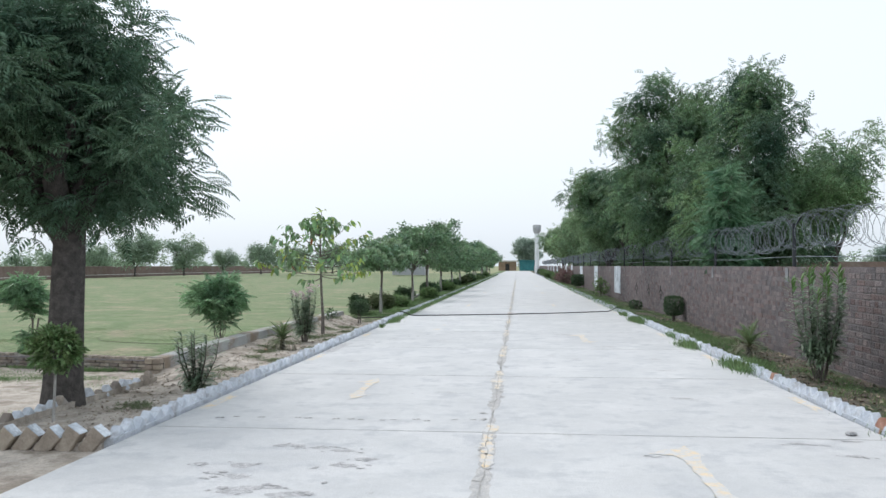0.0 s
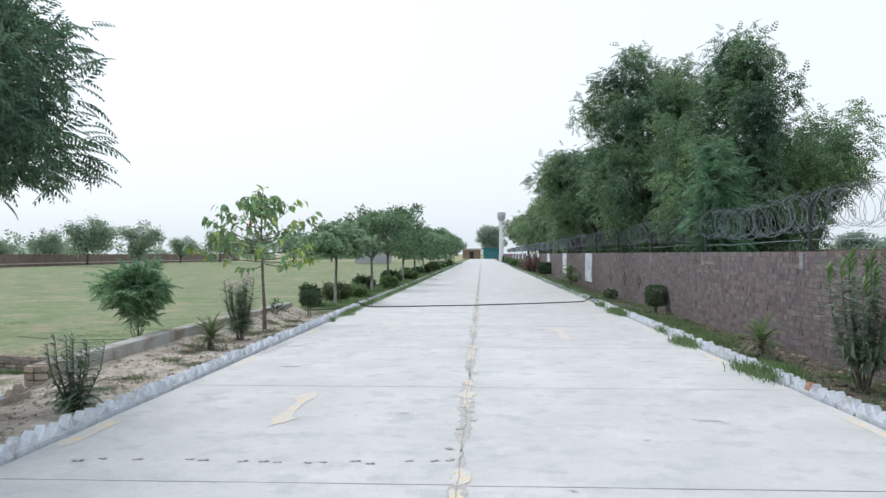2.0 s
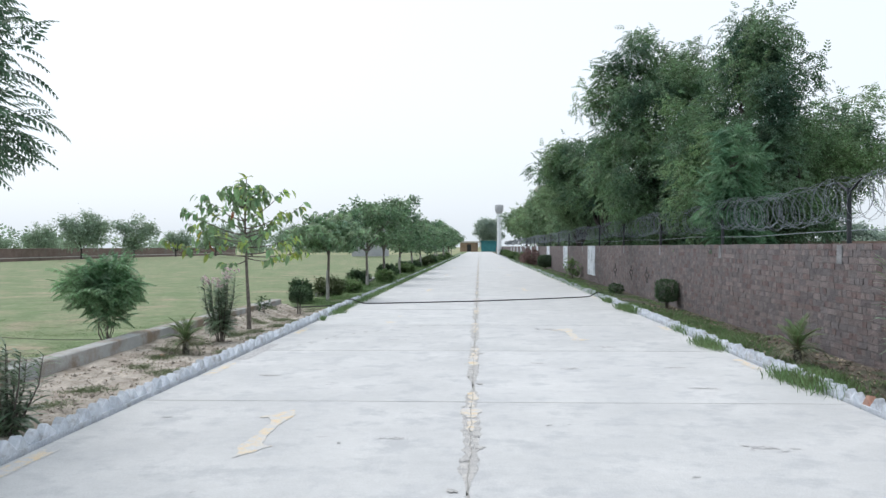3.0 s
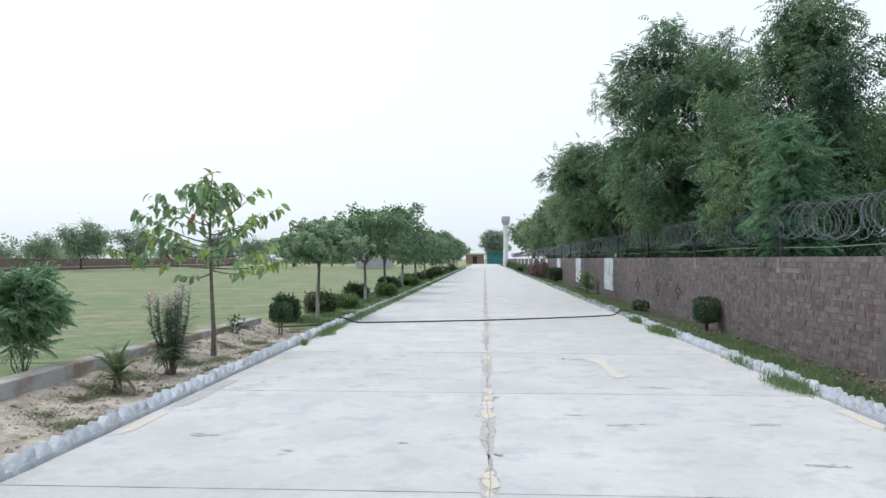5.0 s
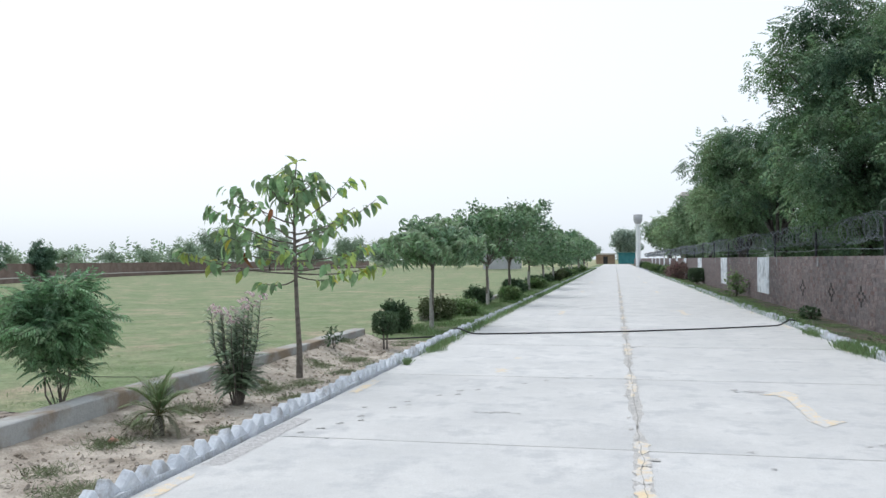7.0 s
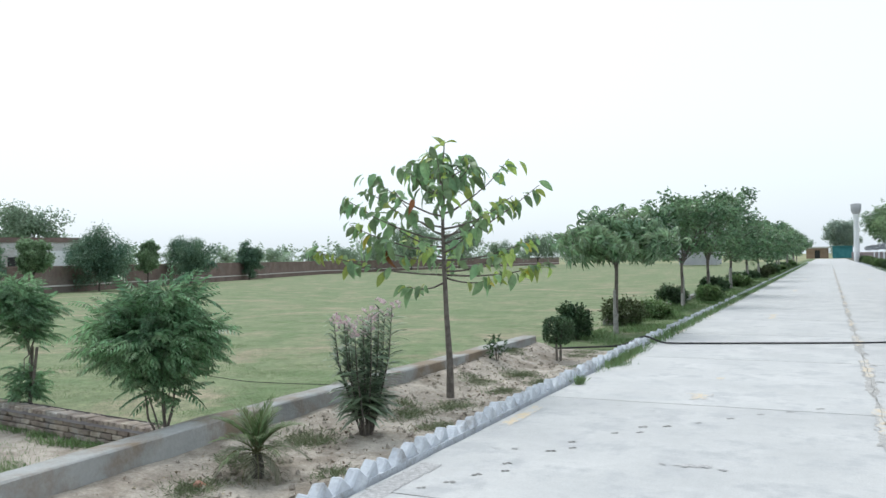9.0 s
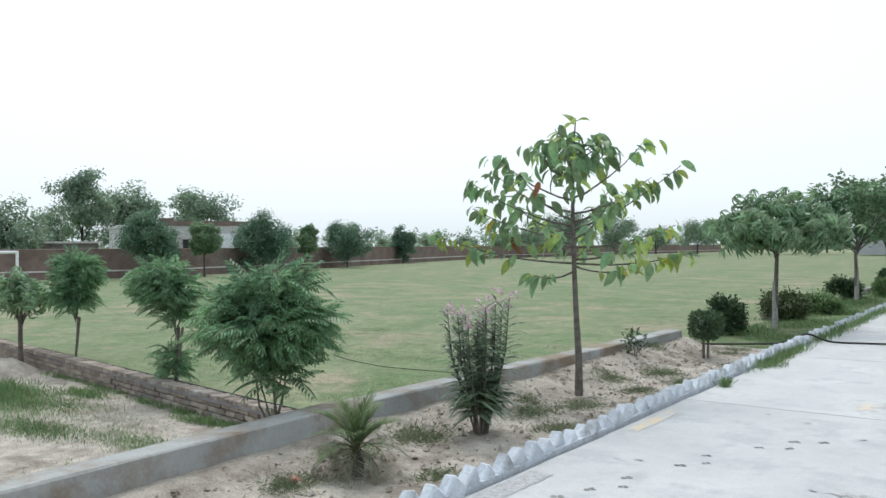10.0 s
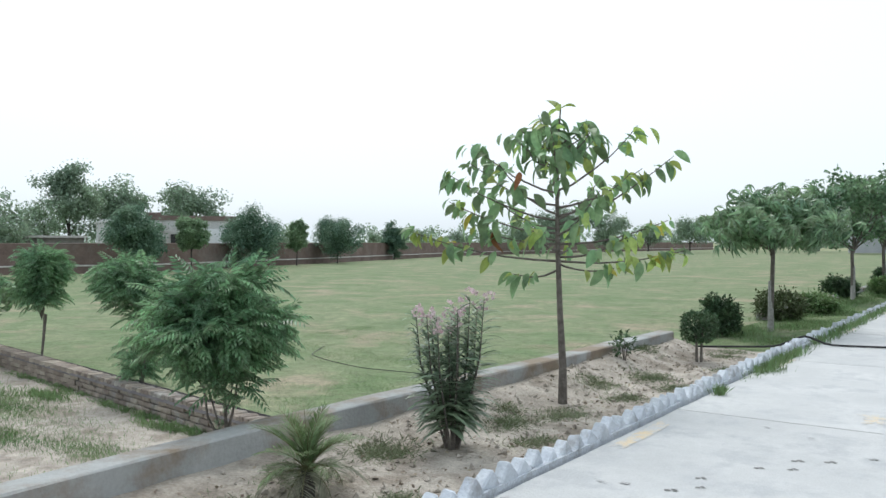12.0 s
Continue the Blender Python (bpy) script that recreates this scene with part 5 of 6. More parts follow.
clipped("clipped_bush", "dark green bush clipped square against the brick wall", 4.11, 23.0, -0.03, 0.44, 0.44, 0.17, 0.62, 2600, M_HEDGE, "", 0.02, 0.05)
clipped("shrub", "low dark shrub at the wall's foot", 3.95, 29.1, -0.03, 0.34, 0.36, 0.0, 0.24, 420, M_HEDGE, "", 0.02, 0.08)
bush("shrub", "loose upright shrub beside the wall", 3.95, 41.0, 0.0, [((0, 0, 0.4), (0.36, 0.4, 0.4)), ((-0.1, 0, 0.75), (0.2, 0.2, 0.2))], 55, 4, 0.06, 0.17, T_LEAF, M_FICUS, 0.4, 0.02, 4, 0.0, 0.2)
clipped("clipped_bush", "dark square bush beside the wall", 4.0, 57.0, 0.0, 0.8, 0.8, 0.15, 0.78, 3000, M_HEDGE, "", 0.02, 0.1)
bush("flowering_shrub", "large pinkish flowering shrub by the wall", 3.75, 68.0, 0.0, [((0, 0, 0.55), (0.75, 1.3, 0.6))], 200, 5, 0.1, 0.22, T_LEAF, M_PINKSH, 0.4, 0.02, 4, 0.0, 0.4)
for k in range(7):
    shrub("dark rounded shrub along the wall", 3.7 + R.uniform(-0.2, 0.2), 76 + 9 * k, 0.0, 1.3, R.uniform(0.7, 1.05), 240, R.choice([M_HEDGE, M_FICUS]), "shrubs along the wall", 0.18)


def oleander(label, x, y, z, stems, h, spread, flowers, leafy_low=True, seed=0):
    rr = random.Random(seed)
    top = thing("oleander", label, "bush", "oleanders", m=pose(x, y, z))
    P, D, S, YP, YD, FP = [], [], [], [], [], []
    for k in range(stems):
        a = k * 2.4 + rr.uniform(-0.3, 0.3)
        sp = spread * math.sqrt((k + 0.6) / stems)
        hh = h * rr.uniform(0.78, 1.0)
        end = Vector((math.cos(a) * sp, math.sin(a) * sp, hh))
        path = [Vector((end.x * 0.10, end.y * 0.10, -0.05)), Vector((end.x * 0.50, end.y * 0.50, hh * 0.30)), Vector((end.x * 0.86, end.y * 0.86, hh * 0.62)), end]
        child("stem", tubes("stem", [(path, [0.011, 0.009, 0.006, 0.003])], M_BARKG, 6), top)
        n = int(hh / (0.0094 if h > 0.9 else 0.0078))
        for i in range(n):
            s = (0.24 if h > 0.9 else 0.12) + (0.76 if h > 0.9 else 0.88) * (i / n) ** 1.25
            seg = min(2, int(s * 3))
            p = path[seg].lerp(path[seg + 1], s * 3 - seg)
            b = i * 2.1 + rr.uniform(-0.3, 0.3)
            up = rr.uniform(-0.05, 0.65) if s > 0.45 else rr.uniform(-0.45, 0.6)
            young = s > 0.88 and h > 1.2
            (YP if young else P).append(p)
            (YD if young else D).append((math.cos(b), math.sin(b), up))
            if not young:
                S.append(rr.uniform(0.155, 0.235) * (1.0 if h > 0.9 else 0.85) * (1.15 if s < 0.45 else 0.95 if s < 0.85 or not flowers else 0.8))
        if YP:
            ya, yd = np.array([tuple(p) for p in YP]), np.array(YD) + np.array([0, 0, 0.5])
            tagged(child("young_shoot", scatter("young_shoot", *t_strap(0.15, 0.2, 3), ya, yd, np.array([[0, 0, 1.0]]) + RN.normal(0, 0.2, ya.shape), np.full(len(ya), 0.15), M_LOLET), top, "bright green young shoot"), kind="stuff")
            YP, YD = [], []
        if flowers and hh > h * 0.8:
            for _ in range(5):
                FP.append(end + Vector((rr.gauss(0, 0.032), rr.gauss(0, 0.032), rr.uniform(-0.03, 0.06))))
    P, D, S = np.array([tuple(p) for p in P]), np.array(D), np.array(S)
    child("foliage", scatter("foliage", *t_strap(0.125, 0.35, 3), P, D, np.array([[0, 0, 1.0]]) + RN.normal(0, 0.2, P.shape), S, M_LOLE), top)
    if FP:
        FP = np.array([tuple(p) for p in FP])
        k = np.repeat(FP, 5, axis=0)
        tagged(child("blossom", scatter("blossom", *t_blade(0.8, 0.1, 0.1), k, RN.normal(0, 1, k.shape) + np.array([0, 0, 0.5]), RN.normal(0, 1, k.shape), np.full(len(k), 0.035), M_PINK), top, "pale pink blossoms"), kind="stuff")
    return top


oleander("oleander bush with slim leaves and pink blossoms in the bed", -4.38, 16.38, -0.10, 13, 1.12, 0.28, True, seed=3)
oleander("small grey-green oleander bush in the sandy bed", -4.00, 9.87, -0.07, 9, 0.74, 0.27, False, seed=4)
oleander("tall oleander bush with bright young shoots by the wall", 3.73, 11.1, -0.03, 11, 1.46, 0.36, False, seed=8)


def palm(label, x, y, z, h, n, fl, seed):
    """A young feather palm: stubby trunk and arching fronds of narrow leaflets."""
    rr = random.Random(seed)
    top = thing("small_palm", label, "palm", "small palms", m=pose(x, y, z))
    child("trunk", tubes("trunk", [([(0, 0, -0.05), (0, 0, h * 0.5), (0, 0, h)], [0.045, 0.05, 0.035])], M_BARK, 8), top)
    for i in range(n):
        a = i * 2.399 + rr.uniform(-0.2, 0.2)
        rise = radians(88 - 100 * (i / n) ** 1.3)
        bow = 0.35 + 0.75 * (i / n)
        ln = fl * rr.uniform(0.8, 1.1)
        d = Vector((math.cos(a), math.sin(a), 0))
        path, P, D, S = [], [], [], []
        p, el = Vector((0, 0, h)), rise
        for k in range(13):
            path.append(p.copy())
            p = p + (d * math.cos(el) + Vector((0, 0, 1)) * math.sin(el)) * ln / 12
            el -= bow * 1.7 / 12
        for k in range(2, 13):
            q = path[k]
            along = (path[k] - path[k - 1]).normalized()
            side = along.cross(Vector((0, 0, 1))).normalized() if abs(along.z) < 0.98 else Vector((-d.y, d.x, 0))
            for sgn in (-1, 1):
                for off in (0.0, 0.5):
                    P.append(q - along * off * ln / 12)
                    D.append(side * sgn + along * 1.0 + Vector((0, 0, -0.1 + rr.uniform(-0.15, 0.15))))
                    S.append(fl * 0.36 * math.sin(math.pi * min(0.95, 0.2 + 0.75 * k / 13)) + 0.02)
        P, D, S = np.array([tuple(v) for v in P]), np.array([tuple(v) for v in D]), np.array(S)
        lv = scatter("frond", *t_strap(0.075, 0.2, 2), P, D, np.array([[0, 0, 1.0]]) + RN.normal(0, 0.1, P.shape), S, M_PALMDRY if i > n * 0.66 else M_PALM)
        fr = child("frond", lv, top)
        child("rib", tubes("rib", [(path, [0.006 - 0.0004 * k for k in range(13)])], M_STEM, 4), fr)
    return top


palm("young feather palm with arching fronds in the sandy bed", -4.42, 14.93, -0.12, 0.20, 24, 0.39, 2)
palm("young feather palm at the foot of the brick wall", 3.55, 13.65, 0.0, 0.16, 18, 0.42, 6)


# ---- grass and litter ----
def grass(name, label, patches, material, rise=1.0):
    """Blades in patches (x, y, rx, ry, count, height)."""
    P, S = [], []
    for x, y, rx, ry, n, h in patches:
        q = RN.normal(0, 0.45, (n, 2))
        px, py = x + q[:, 0] * rx, y + q[:, 1] * ry
        pz = [ground_z(a, b) if not (KL < a < KR) else 0.0 for a, b in zip(px, py)]
        P.append(np.stack([px, py, pz], axis=1))
        S.append(h * (0.5 + 0.8 * RN.random(n)))
    P, S = np.concatenate(P), np.concatenate(S)
    D = RN.normal(0, 0.42, P.shape)
    D[:, 2] = rise
    tv = np.array([[-0.022, 0, 0], [0.022, 0, 0], [0.014, 0.55, 0.02], [0, 1, 0.2]])
    tf = np.array([[0, 1, 2], [0, 2, 3]])
    UP = RN.normal(0, 1, P.shape)
    return thing(name, label, "grass", kind="stuff", me=scatter(name, tv, tf, P, D, UP, S, material))


gp = [(KR - 0.04, 12.3, 0.16, 0.5, 600, 0.08), (KR - 0.05, 15.2, 0.22, 0.6, 1100, 0.09), (KR - 0.05, 21.9, 0.18, 0.6, 900, 0.13), (KR + 0.6, 17.0, 0.5, 2.2, 3200, 0.06), (KR + 0.7, 20.0, 0.5, 2.0, 2600, 0.06), (KR + 0.1, 12.0, 0.28, 0.7, 1500, 0.13), (KR + 0.15, 15.4, 0.26, 0.7, 1200, 0.12), (KR + 0.1, 17.2, 0.2, 0.5, 600, 0.11), (KR + 0.1, 21.3, 0.22, 0.7, 1100, 0.15), (KR + 0.05, 24.4, 0.2, 0.6, 800, 0.12)]
for k in range(60):
    yy = 7 + k * 0.9 * (1 + k * 0.012)
    gp.append((R.uniform(3.2, 4.3), yy, 0.3, 0.5, 330, 0.05))
    gp.append((R.uniform(3.1, 4.3), yy + 0.4, 0.25, 0.4, 190, 0.06))
for k in range(60):
    yy = 26 + k * 1.1
    gp.append((KR + 0.15, yy, 0.22, 0.8, 220, 0.13))
grass("grass_verge", "green grass tufts along the right-hand kerb and wall", gp, M_GRASS)
gp = [(KL + 0.1, 20.9, 0.2, 0.35, 260, 0.09), (KL + 0.06, 21.8, 0.12, 1.4, 1100, 0.09), (KL + 0.1, 19.2, 0.06, 0.12, 120, 0.1)]
for k in range(80):
    yy = 24.0 + k * 0.75 * (1 + 0.01 * k)
    gp.append((R.uniform(-4.9, -3.6), yy, 0.5, 0.6, 620, 0.09))
    gp.append((KL + 0.05, yy, 0.15, 0.5, 160, 0.12))
grass("grass_row", "green grass under the row of trees", gp, M_GRASS)
gp = []
for x, y, r, n in ((-4.72, 16.0, 0.28, 420), (-4.46, 17.3, 0.25, 260), (-4.6, 14.5, 0.22, 260), (-3.95, 15.2, 0.16, 160), (-4.0, 16.9, 0.2, 160), (-4.6, 19.3, 0.25, 240), (-4.1, 18.9, 0.2, 150), (-4.0, 13.2, 0.25, 250), (-4.4, 12.0, 0.25, 200), (-4.3, 11.0, 0.25, 150), (-4.2, 8.7, 0.2, 180), (-4.5, 13.6, 0.2, 120), (-4.7, 17.7, 0.2, 150), (-4.9, 21.3, 0.25, 200), (-3.8, 21.2, 0.2, 150), (-4.2, 22.5, 0.3, 250), (-4.75, 15.2, 0.2, 260), (-4.25, 17.9, 0.25, 260), (-3.9, 19.7, 0.2, 200), (-4.35, 20.2, 0.3, 320)):
    gp.append((x, y, r, r * 1.2, int(n * 3.0), 0.06))
grass("weeds", "low grey-green weeds in the sandy bed", gp, M_WEED, 0.25)
gp = []
for x, y, rx, ry, n, h in ((-14.6, 17.0, 1.9, 0.9, 11000, 0.11), (-12.6, 17.2, 1.4, 0.8, 3000, 0.06), (-11.2, 16.3, 1.2, 0.45, 2200, 0.07), (-9.4, 16.6, 1.1, 0.4, 1600, 0.06), (-13.0, 18.0, 0.7, 0.2, 500, 0.12), (-9.8, 17.75, 0.6, 0.12, 350, 0.12), (-8.6, 11.6, 1.0, 0.8, 900, 0.1), (-9.8, 10.3, 1.0, 0.8, 900, 0.12), (-11, 13, 1.2, 1.0, 900, 0.12), (-7.3, 10.2, 0.6, 0.6, 300, 0.08), (-10.5, 17.0, 1.6, 0.8, 1200, 0.05), (-12.6, 16.2, 1.6, 0.6, 1500, 0.07), (-8.5, 15.5, 1.2, 0.8, 700, 0.05)):
    gp.append((x, y, rx, ry, n, h))
for k in range(22):
    lx = -7.6 - 0.38 * k + R.uniform(-0.15, 0.15)
    gp.append((lx, brick_line(lx) - R.uniform(0.08, 0.2), 0.22, 0.10, R.randint(50, 170), R.uniform(0.05, 0.10)))
gp2 = []
for k in range(130):
    lx, ly = R.uniform(-15, -6.2), R.uniform(17.8, 27)
    if ly > brick_line(lx) + 0.3:
        gp2.append((lx, ly, 0.6, 0.5, 230, 0.035))
grass("lawn_tufts", "short dry grass tufts on the lawn", gp2, M_GRASS)
grass("wild_grass", "wild grass clumps on the sandy ground below the lawn wall", gp, M_GRASS)


def litter(name, label, area, n, size, material):
    x0, x1, y0, y1 = area
    P = np.stack([RN.uniform(x0, x1, n), RN.uniform(y0, y1, n), np.zeros(n)], axis=1)
    P[:, 2] = [ground_z(a, b) + 0.006 for a, b in P[:, :2]]
    D = RN.normal(0, 1, P.shape) * np.array([1, 1, 0.25])
    return thing(name, label, "litter", kind="stuff", me=scatter(name, *t_blade(0.6, 0.2, -0.2), P, D, np.array([[0, 0, 1.0]]) + RN.normal(0, 0.5, P.shape), size * (0.4 + 1.0 * RN.random(n)), material))


litter("dry_leaves", "dry brown leaf litter on the sandy bed", (-5.1, -3.5, 7.0, 22.5), 1500, 0.034, M_LITTER)
litter("dry_leaves", "dry brown leaf litter below the brick wall", (3.12, 4.35, 7.0, 24), 2600, 0.05, M_LITTER)


def clods(name, label, area, n, size, material):
    """Small lumps of soil."""
    x0, x1, y0, y1 = area
    vs, fs = [], []
    base = np.array([[1, 0, 0], [0, 1, 0], [-1, 0, 0], [0, -1, 0], [0, 0, 0.8], [0, 0, -0.6]], float)
    tri = np.array([[0, 1, 4], [1, 2, 4], [2, 3, 4], [3, 0, 4], [1, 0, 5], [2, 1, 5], [3, 2, 5], [0, 3, 5]])
    for i in range(n):
        x, y = RN.uniform(x0, x1), RN.uniform(y0, y1)
        s = size * (0.3 + RN.random() ** 3 * 1.6)
        vs.append((base + RN.normal(0, 0.22, base.shape)) * s + np.array([x, y, ground_z(x, y) + s * 0.2]))
        fs.append(tri + 6 * i)
    return thing(name, label, "soil", kind="stuff", me=mesh_np(name, np.concatenate(vs), np.concatenate(fs), material))


clods("clods", "crumbly clods of sandy soil in the bed", (-5.1, -3.5, 7.0, 22.5), 3000, 0.017, M_SAND)
clods("clods", "crumbly clods of soil below the brick wall", (3.05, 4.35, 7.0, 24), 500, 0.028, M_VERGE)
thing("brick_shard", "broken red brick shard lying in the sandy bed", "brick", m=pose(-4.62, 14.55, -0.11, 20, 30, 40), me=soft_box("brick_shard", 0.09, 0.06, 0.07, M_RAWBR, 0.012, 0.012, 5))
thing("stone", "small grey stone at the road's edge", "stone", m=pose(2.72, 7.55, 0.0, 0, 0, 30), me=soft_box("stone", 0.10, 0.07, 0.03, M_STAIN, 0.018, 0.012, 6))

# ---- far side of the lawn ----
FARL = [(-110, 30), (-56, 36), (-51.5, 46), (-58.5, 70), (-73, 118), (-76, 172), (-72, 240)]
FARZ = -0.72
wall_far = thing("wall_far", "long red brick boundary wall beyond the lawn", "wall", kind="structure", me=prism_wall("wall_far", FARL, FARZ - 0.2, 1.30, -0.25, M_FARBR, 4.0, 0.02))
child("ledge", prism_wall("ledge", [(x + 0.35, y - 0.1) for x, y in FARL], FARZ - 0.2, FARZ + 0.50, 0.33, M_FARBR, 4.0, 0.01), wall_far)
child("ledge_top", prism_wall("ledge_top", [(x + 0.40, y - 0.1) for x, y in FARL], FARZ + 0.50, FARZ + 0.60, 0.38, M_LEDGE, 4.0, 0.01), wall_far, "pale plinth ledge")
for (ax, ay), (bx, by) in zip(FARL[:-1], FARL[1:]):
    n = int(math.hypot(bx - ax, by - ay) / 6)
    for i in range(n):
        px, py = ax + (bx - ax) * (i + 0.5) / n, ay + (by - ay) * (i + 0.5) / n
        child("pilaster", boxes("pilaster", [(px - 0.05, py - 0.2, FARZ, px + 0.12, py + 0.2, 1.34)], M_FARBR), wall_far)


def far_at(angle, dist):
    """A place by its angle left of the road (degrees) and its distance from the walk's end."""
    return -0.9 - dist * math.sin(radians(angle)), 11.2 + dist * math.cos(radians(angle))


WT = "round trees along the far wall"


def far_tree(name, label, x, y, z, h, r, n=160, per=6, leaf=None, group="", trunk=0.10, lean=0.0, stem=0.35, ls=0.55, gap=0.25, lumps=22, lump=0.36):
    return tree(name, label, x, y, z, h, trunk, [((lean, 0, h * (0.5 + stem / 2)), (r, r, h * (1 - stem) / 2)), ((0.3 * r, 0.1 * r, h * (0.45 + stem / 2)), (r * 0.8, r * 0.8, h * (1 - stem) * 0.36)), ((-0.35 * r, 0, h * 0.7), (r * 0.6, r * 0.6, h * 0.2))],
                int(n * 2.6), per, r * 0.10, ls * 0.9, T_BROAD, leaf or M_LFAR, M_BARK, 0.35, group, 0.45, -1.0, 6, gap, 0, h * stem, 0.9 / max(1.0, r * 0.4), lumps=lumps, lump_r=r * lump)


for ang, d, topz, r, leaf, lab in ((56.1, 58, 3.8, 1.75, M_LPIND, "dark dense round tree in front of the far brick wall"), (48.6, 69, 4.4, 2.2, M_LPIND, "dark dense round tree in front of the far brick wall"), (42.8, 82, 4.3, 2.1, M_LPIND, "dark dense round tree in front of the far brick wall"),
                                   (52.5, 60.5, 3.5, 0.95, M_LYOUNG, "light green young tree by the far wall"), (45.6, 75, 3.3, 0.9, M_LYOUNG, "light green young tree by the far wall"), (38.9, 99, 3.9, 1.3, M_LPIND, "small dark tree by the far wall")):
    x, y = far_at(ang, d)
    far_tree("wall_tree", lab, x, y, -0.70, topz + 0.7, r, 520, 11, leaf, WT, 0.06, 0, 0.38 if leaf is M_LYOUNG else 0.12, 0.17, 0.0, 34, 0.27)
BT = "trees beyond the far wall"
for ang, d, topz, r, n in ((60.0, 84, 9.8, 2.5, 520), (57.3, 88, 7.9, 2.9, 420), (52.4, 92, 8.1, 3.2, 420), (64.7, 66, 4.9, 2.7, 320), (61.6, 92, 6.3, 2.0, 220), (66.8, 70, 4.6, 2.6, 220),
                           (27.6, 140, 7.6, 4.2, 380), (24.2, 150, 7.2, 3.4, 320), (21.4, 165, 5.0, 2.4, 220), (18.7, 170, 6.2, 4.0, 320), (16.2, 175, 5.6, 3.4, 260), (13.5, 180, 6.4, 3.8, 260), (10.8, 185, 6.0, 3.6, 240), (5.5, 210, 6.5, 4.0, 240),
                           (30.0, 155, 5.6, 2.6, 220), (34.5, 185, 4.2, 2.4, 160), (37.2, 200, 4.4, 2.2, 160), (40.3, 190, 4.0, 2.0, 160), (43.8, 200, 4.3, 2.4, 160), (46.9, 180, 3.8, 2.2, 160), (32.2, 220, 4.6, 3.0, 160)):
    x, y = far_at(ang, d)
    far_tree("far_tree", "haze-tinted green tree beyond the far wall", x, y, -0.3, topz + 0.3, r, n * 0.8, 8, M_LFAR, BT, 0.16, 0, 0.2, 0.145 * r ** 0.7, 0.12, 28, 0.3)
P, rr2 = [], random.Random(3)
for i in range(130):
    a = rr2.uniform(-75, 75)
    d = rr2.uniform(250, 420)
    P.append((d * math.sin(radians(a)), d * math.cos(radians(a)), rr2.uniform(3.0, 6.5), rr2.uniform(3, 8)))
PP, DD = [], []
for x, y, h, r in P:
    if abs(x) < 14:
        continue
    q, dv = shell(60, (x, y, h * 0.5), (r, r, h * 0.5), 0.5)
    PP.append(q)
    DD.append(dv)
PP, DD = np.concatenate(PP), np.concatenate(DD)
PP[:, 2] = np.maximum(PP[:, 2], 0.1)
thing("far_woods", "distant line of haze-tinted green trees on the horizon", "trees", kind="stuff", me=scatter("far_woods", *T_PIN3, PP, DD + RN.normal(0, 0.5, DD.shape), np.array([[0, 0, 1.0]]) + RN.normal(0, 0.4, DD.shape), 1.8 + RN.random(len(PP)), M_LFAR))


# ---- buildings ----
def farmhouse():
    """A low limewashed house with brick parapet, doorway and windows behind the far wall."""
    x, y = far_at(54.0, 74)
    top = thing("farmhouse", "low stained limewashed farmhouse with a brick parapet", "house", m=pose(x, y, 0, 0, 0, 54 + 8))
    child("wall", boxes("wall", [(-5.2, 0, -0.5, 5.6, 5, 3.3)], M_HOUSE), top)
    child("parapet", boxes("parapet", [(-1.8, -0.1, 3.3, 5.7, 0.2, 3.7), (-1.8, -0.12, 3.7, -0.6, 0.25, 3.95)], M_FARBR), top, "bare red brick parapet")
    child("side_block", boxes("side_block", [(-5.5, -1.2, -0.5, -3.2, 3.5, 3.0), (-5.6, -1.3, 3.0, -3.1, 3.6, 3.15)], M_HOUSE), top, "grey side block with slab roof")
    child("doorway", boxes("doorway", [(-4.9, -1.26, -0.4, -4.2, -1.15, 1.95)], M_DARK), top, "dark doorway")
    child("gate", boxes("gate", [(3.4, -0.06, -0.4, 4.7, 0.0, 2.6), (4.72, -0.08, -0.4, 4.84, 0.0, 2.7), (3.26, -0.08, -0.4, 3.38, 0.0, 2.7)], M_WHITEP), top, "pale sheet-metal gate")
    for k in range(2):
        w = child("window", boxes("window", [(0.2 + k * 1.7, -0.05, 1.2, 0.9 + k * 1.7, 0.0, 2.1)], M_DARK), top, "dark small window")
        child("sill", boxes("sill", [(0.1 + k * 1.7, -0.14, 1.1, 1.0 + k * 1.7, 0.02, 1.2)], M_LEDGE), w)


farmhouse()
x, y = far_at(61.0, 66)
shed = thing("shed", "low grey timber shed with a pale flat roof", "shed", m=pose(x, y, 0, 0, 0, 61))
child("wall", boxes("wall", [(-2.4, 0, -0.5, 2.2, 3, 1.75)], M_WOOD), shed)
child("roof", boxes("roof", [(-2.6, -0.3, 1.75, 2.4, 3.2, 1.9)], M_LEDGE), shed, "pale flat roof slab")
for k in range(4):
    child("post", boxes("post", [(-2.5 + k * 1.6, -0.25, -0.5, -2.4 + k * 1.6, -0.15, 1.75)], M_WOOD), shed)
x, y = far_at(63.9, 42)
goal = thing("football_goal", "small white-painted steel football goal on the lawn", "goal", m=pose(x, y, -0.72, 0, 0, 63.7))
child("post", tubes("post", [([(0, 0, 0), (0, 0, 2.0)], [0.07, 0.07])], M_WHITEP, 8), goal)
child("post", tubes("post", [([(-2.2, 0.9, 0), (-1.6, 0.6, 2.0)], [0.06, 0.06])], M_WHITEP, 8), goal)
child("crossbar", tubes("crossbar", [([(0.05, 0, 1.96), (-1.65, 0.6, 1.96)], [0.07, 0.07])], M_WHITEP, 8), goal)

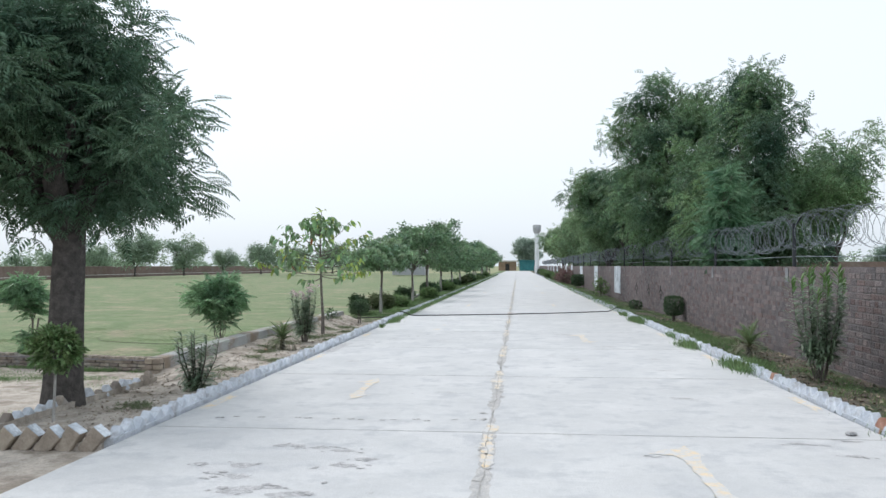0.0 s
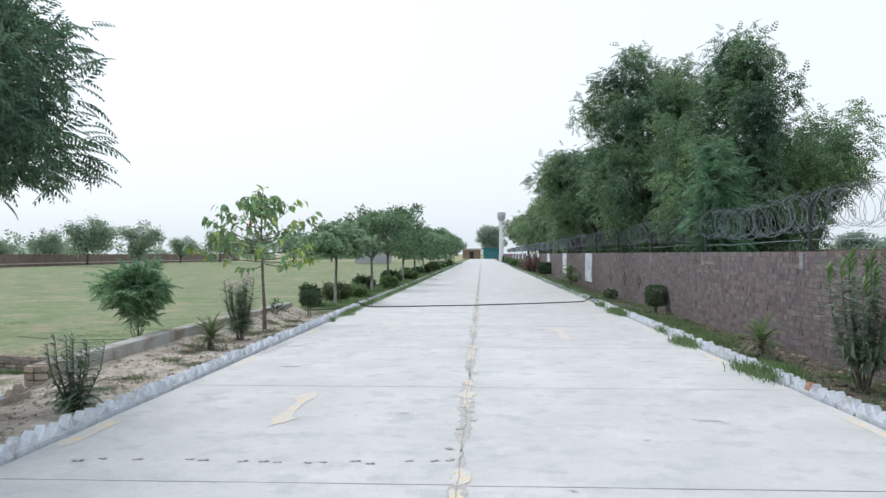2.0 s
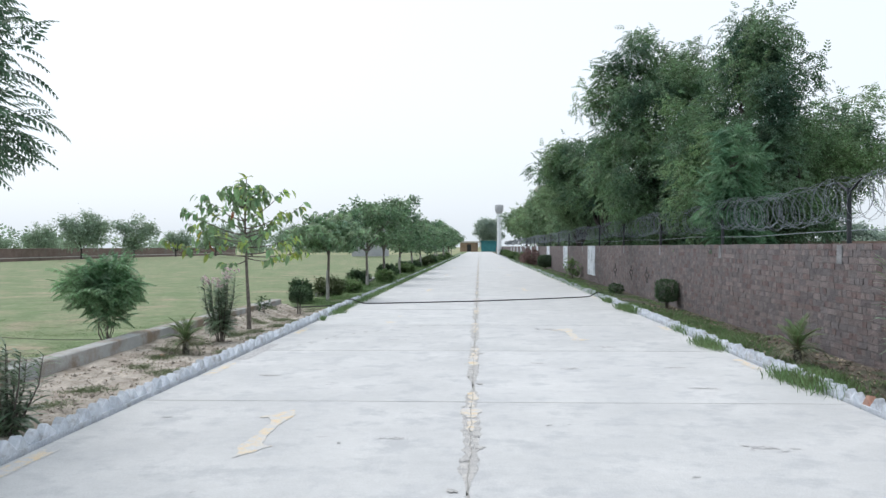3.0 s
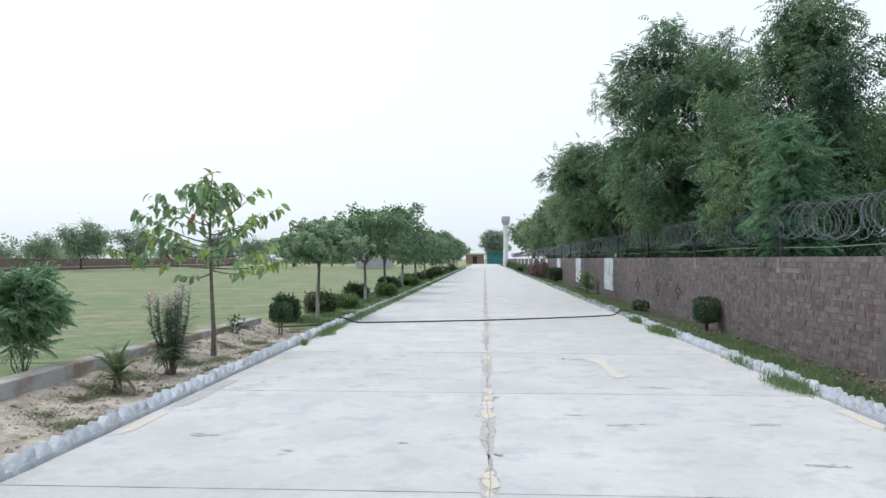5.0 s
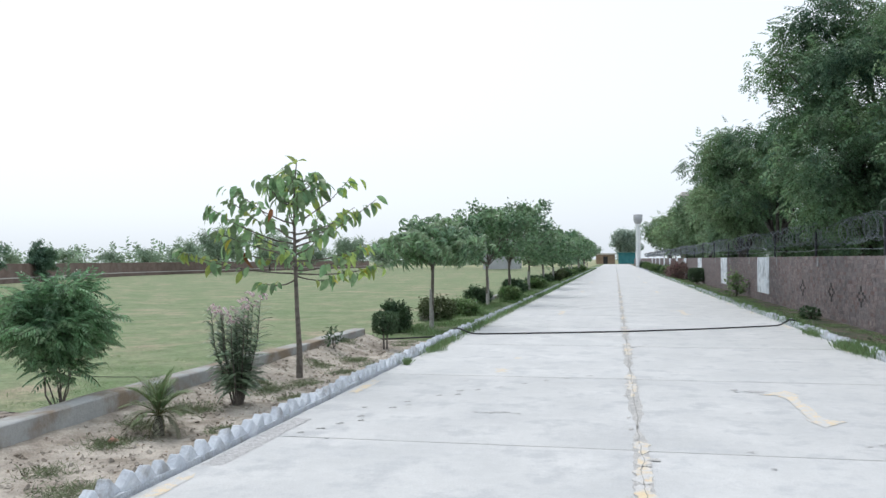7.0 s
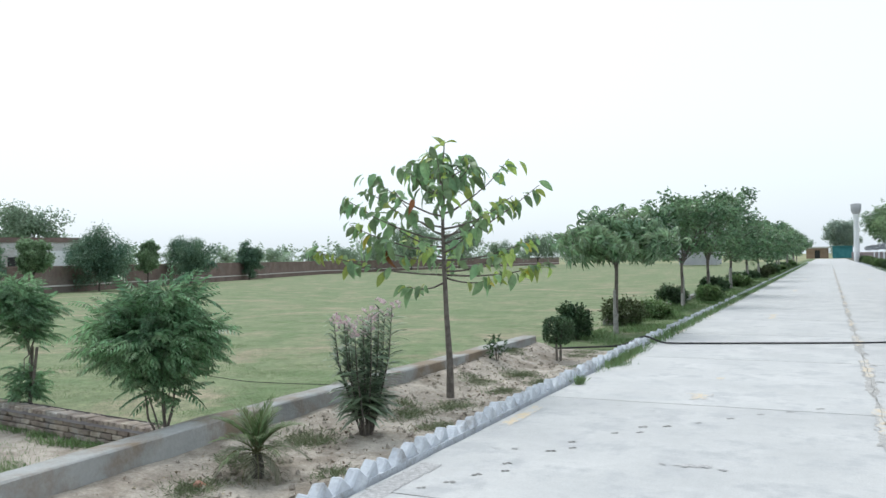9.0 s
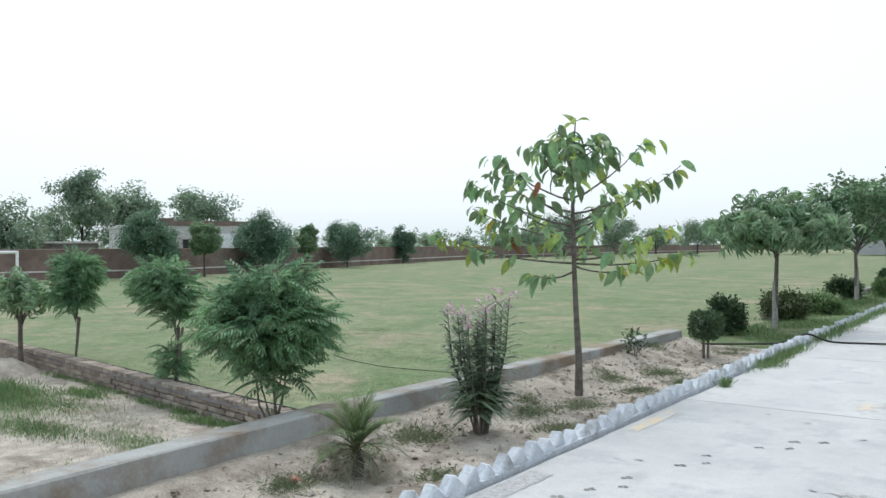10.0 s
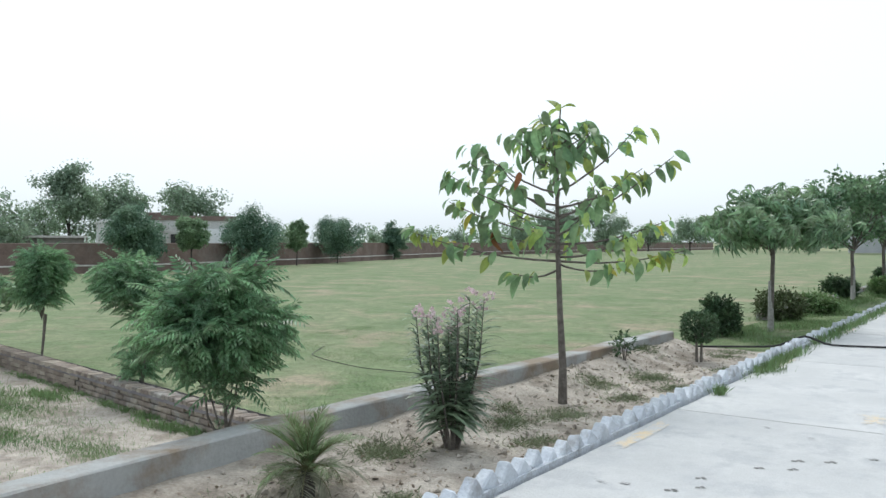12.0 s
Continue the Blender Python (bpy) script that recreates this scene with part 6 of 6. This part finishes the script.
stair = thing("concrete_building", "distant grey concrete building with a rooftop tank", "building", m=pose(-24.0, 170, 0))
child("wall", boxes("wall", [(-2.4, 0, -0.5, 4.4, 8, 5.6)], M_GREYB), stair)
child("stair_tower", boxes("stair_tower", [(-1.0, -0.2, 5.6, 3.4, 3, 8.2), (-1.2, -0.3, 8.2, 3.6, 3.2, 8.4)], M_GREYB), stair)
child("water_tank", tubes("water_tank", [([(0.2, 1, 8.4), (0.2, 1, 9.5), (0.2, 1, 9.6)], [0.8, 0.8, 0.3])], M_POST, 12), stair, "black plastic water tank")
for k in range(4):
    child("window", boxes("window", [(-2 + k * 1.6, -0.04, 3.2, -1.2 + k * 1.6, 0.0, 4.6)], M_DARK), stair)

blk = thing("concrete_building", "grey concrete building rising behind the wall's trees", "building", m=pose(8.6, 120, 0))
child("wall", boxes("wall", [(0, 0, 0, 9, 9, 9.6)], M_GREYB), blk)
child("roof", boxes("roof", [(-0.5, -0.5, 9.6, 9.5, 9.5, 10.1)], M_LEDGE), blk, "projecting pale roof slab")
for j in range(2):
    for k in range(3):
        child("window", boxes("window", [(1 + k * 2.8, -0.05, 2.4 + 3.4 * j, 2.4 + k * 2.8, 0.0, 4.0 + 3.4 * j)], M_DARK), blk)

col = thing("white_column", "tall white column with a widened head beside the road", "column", m=pose(3.68, 165, 0))
child("shaft", tubes("shaft", [([(0, 0, -0.1), (0, 0, 6.8), (0, 0, 8.0)], [0.46, 0.42, 0.52])], M_WHITEP, 16), col)
child("head", tubes("head", [([(0, 0, 7.9), (0, 0, 8.5), (0, 0, 9.6), (0, 0, 9.7)], [0.52, 0.80, 0.85, 0.4])], M_GREYB, 16), col, "grey widened column head")

teal = thing("gate_canopy", "teal sheet-metal canopy at the road's end", "canopy", m=pose(0.3, 238, 0))
child("side", boxes("side", [(0, 0, 0, 4.6, 4, 2.9)], M_TEAL), teal)
child("roof", boxes("roof", [(-0.3, -0.4, 2.9, 4.9, 4.4, 3.1)], M_TEAL), teal)
brown = thing("gatehouse", "low rusty brown gatehouse at the road's end", "building", m=pose(-5.8, 240, 0))
child("wall", boxes("wall", [(0, 0, 0, 5.2, 4, 2.6)], M_RUST), brown)
child("roof", boxes("roof", [(-0.4, -0.4, 2.6, 5.6, 4.4, 3.0)], M_LEDGE), brown)
child("doorway", boxes("doorway", [(2.0, -0.05, 0, 3.2, 0.0, 2.1)], M_DARK), brown)
# The haze over these trees is only in their pale leaf colour.
far_tree("far_tree", "haze-tinted tree standing at the road's end", 2.6, 256, 0, 9.6, 4.0, 420, 12, M_LHAZE, "", 0.25, 0, 0.12, 0.5)
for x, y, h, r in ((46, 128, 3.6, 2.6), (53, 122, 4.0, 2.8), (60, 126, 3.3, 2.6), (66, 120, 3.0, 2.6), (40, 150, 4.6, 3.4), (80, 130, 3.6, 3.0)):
    far_tree("far_tree", "haze-tinted green tree in the fields behind the wall", x, y, 0, h, r, 260, 9, M_LHAZE, "trees in the far fields", 0.15, 0, 0.15, 0.4)
wall_field = thing("wall_field", "distant brown brick field wall", "wall", kind="structure", me=prism_wall("wall_field", [(30, 118), (95, 100)], -0.2, 2.0, 0.25, M_FARBR, 6.0, 0.01))

# ---- the nearest bricks of the boundary wall, one by one ----
NEAR_MESH = {}
for i, (x0, y0, z0, x1, y1, z1) in enumerate(near):
    key = (round(y1 - y0, 2), i % 4)
    if key not in NEAR_MESH:
        NEAR_MESH[key] = soft_box("brick", 0.10, y1 - y0, z1 - z0, M_BRICKO, 0.006, 0.004, 40 + i)
    child("brick", NEAR_MESH[key], wall_right, "", pose((x0 + x1) / 2, (y0 + y1) / 2, z0, R.uniform(-0.8, 0.8), 0, R.uniform(-0.8, 0.8)))
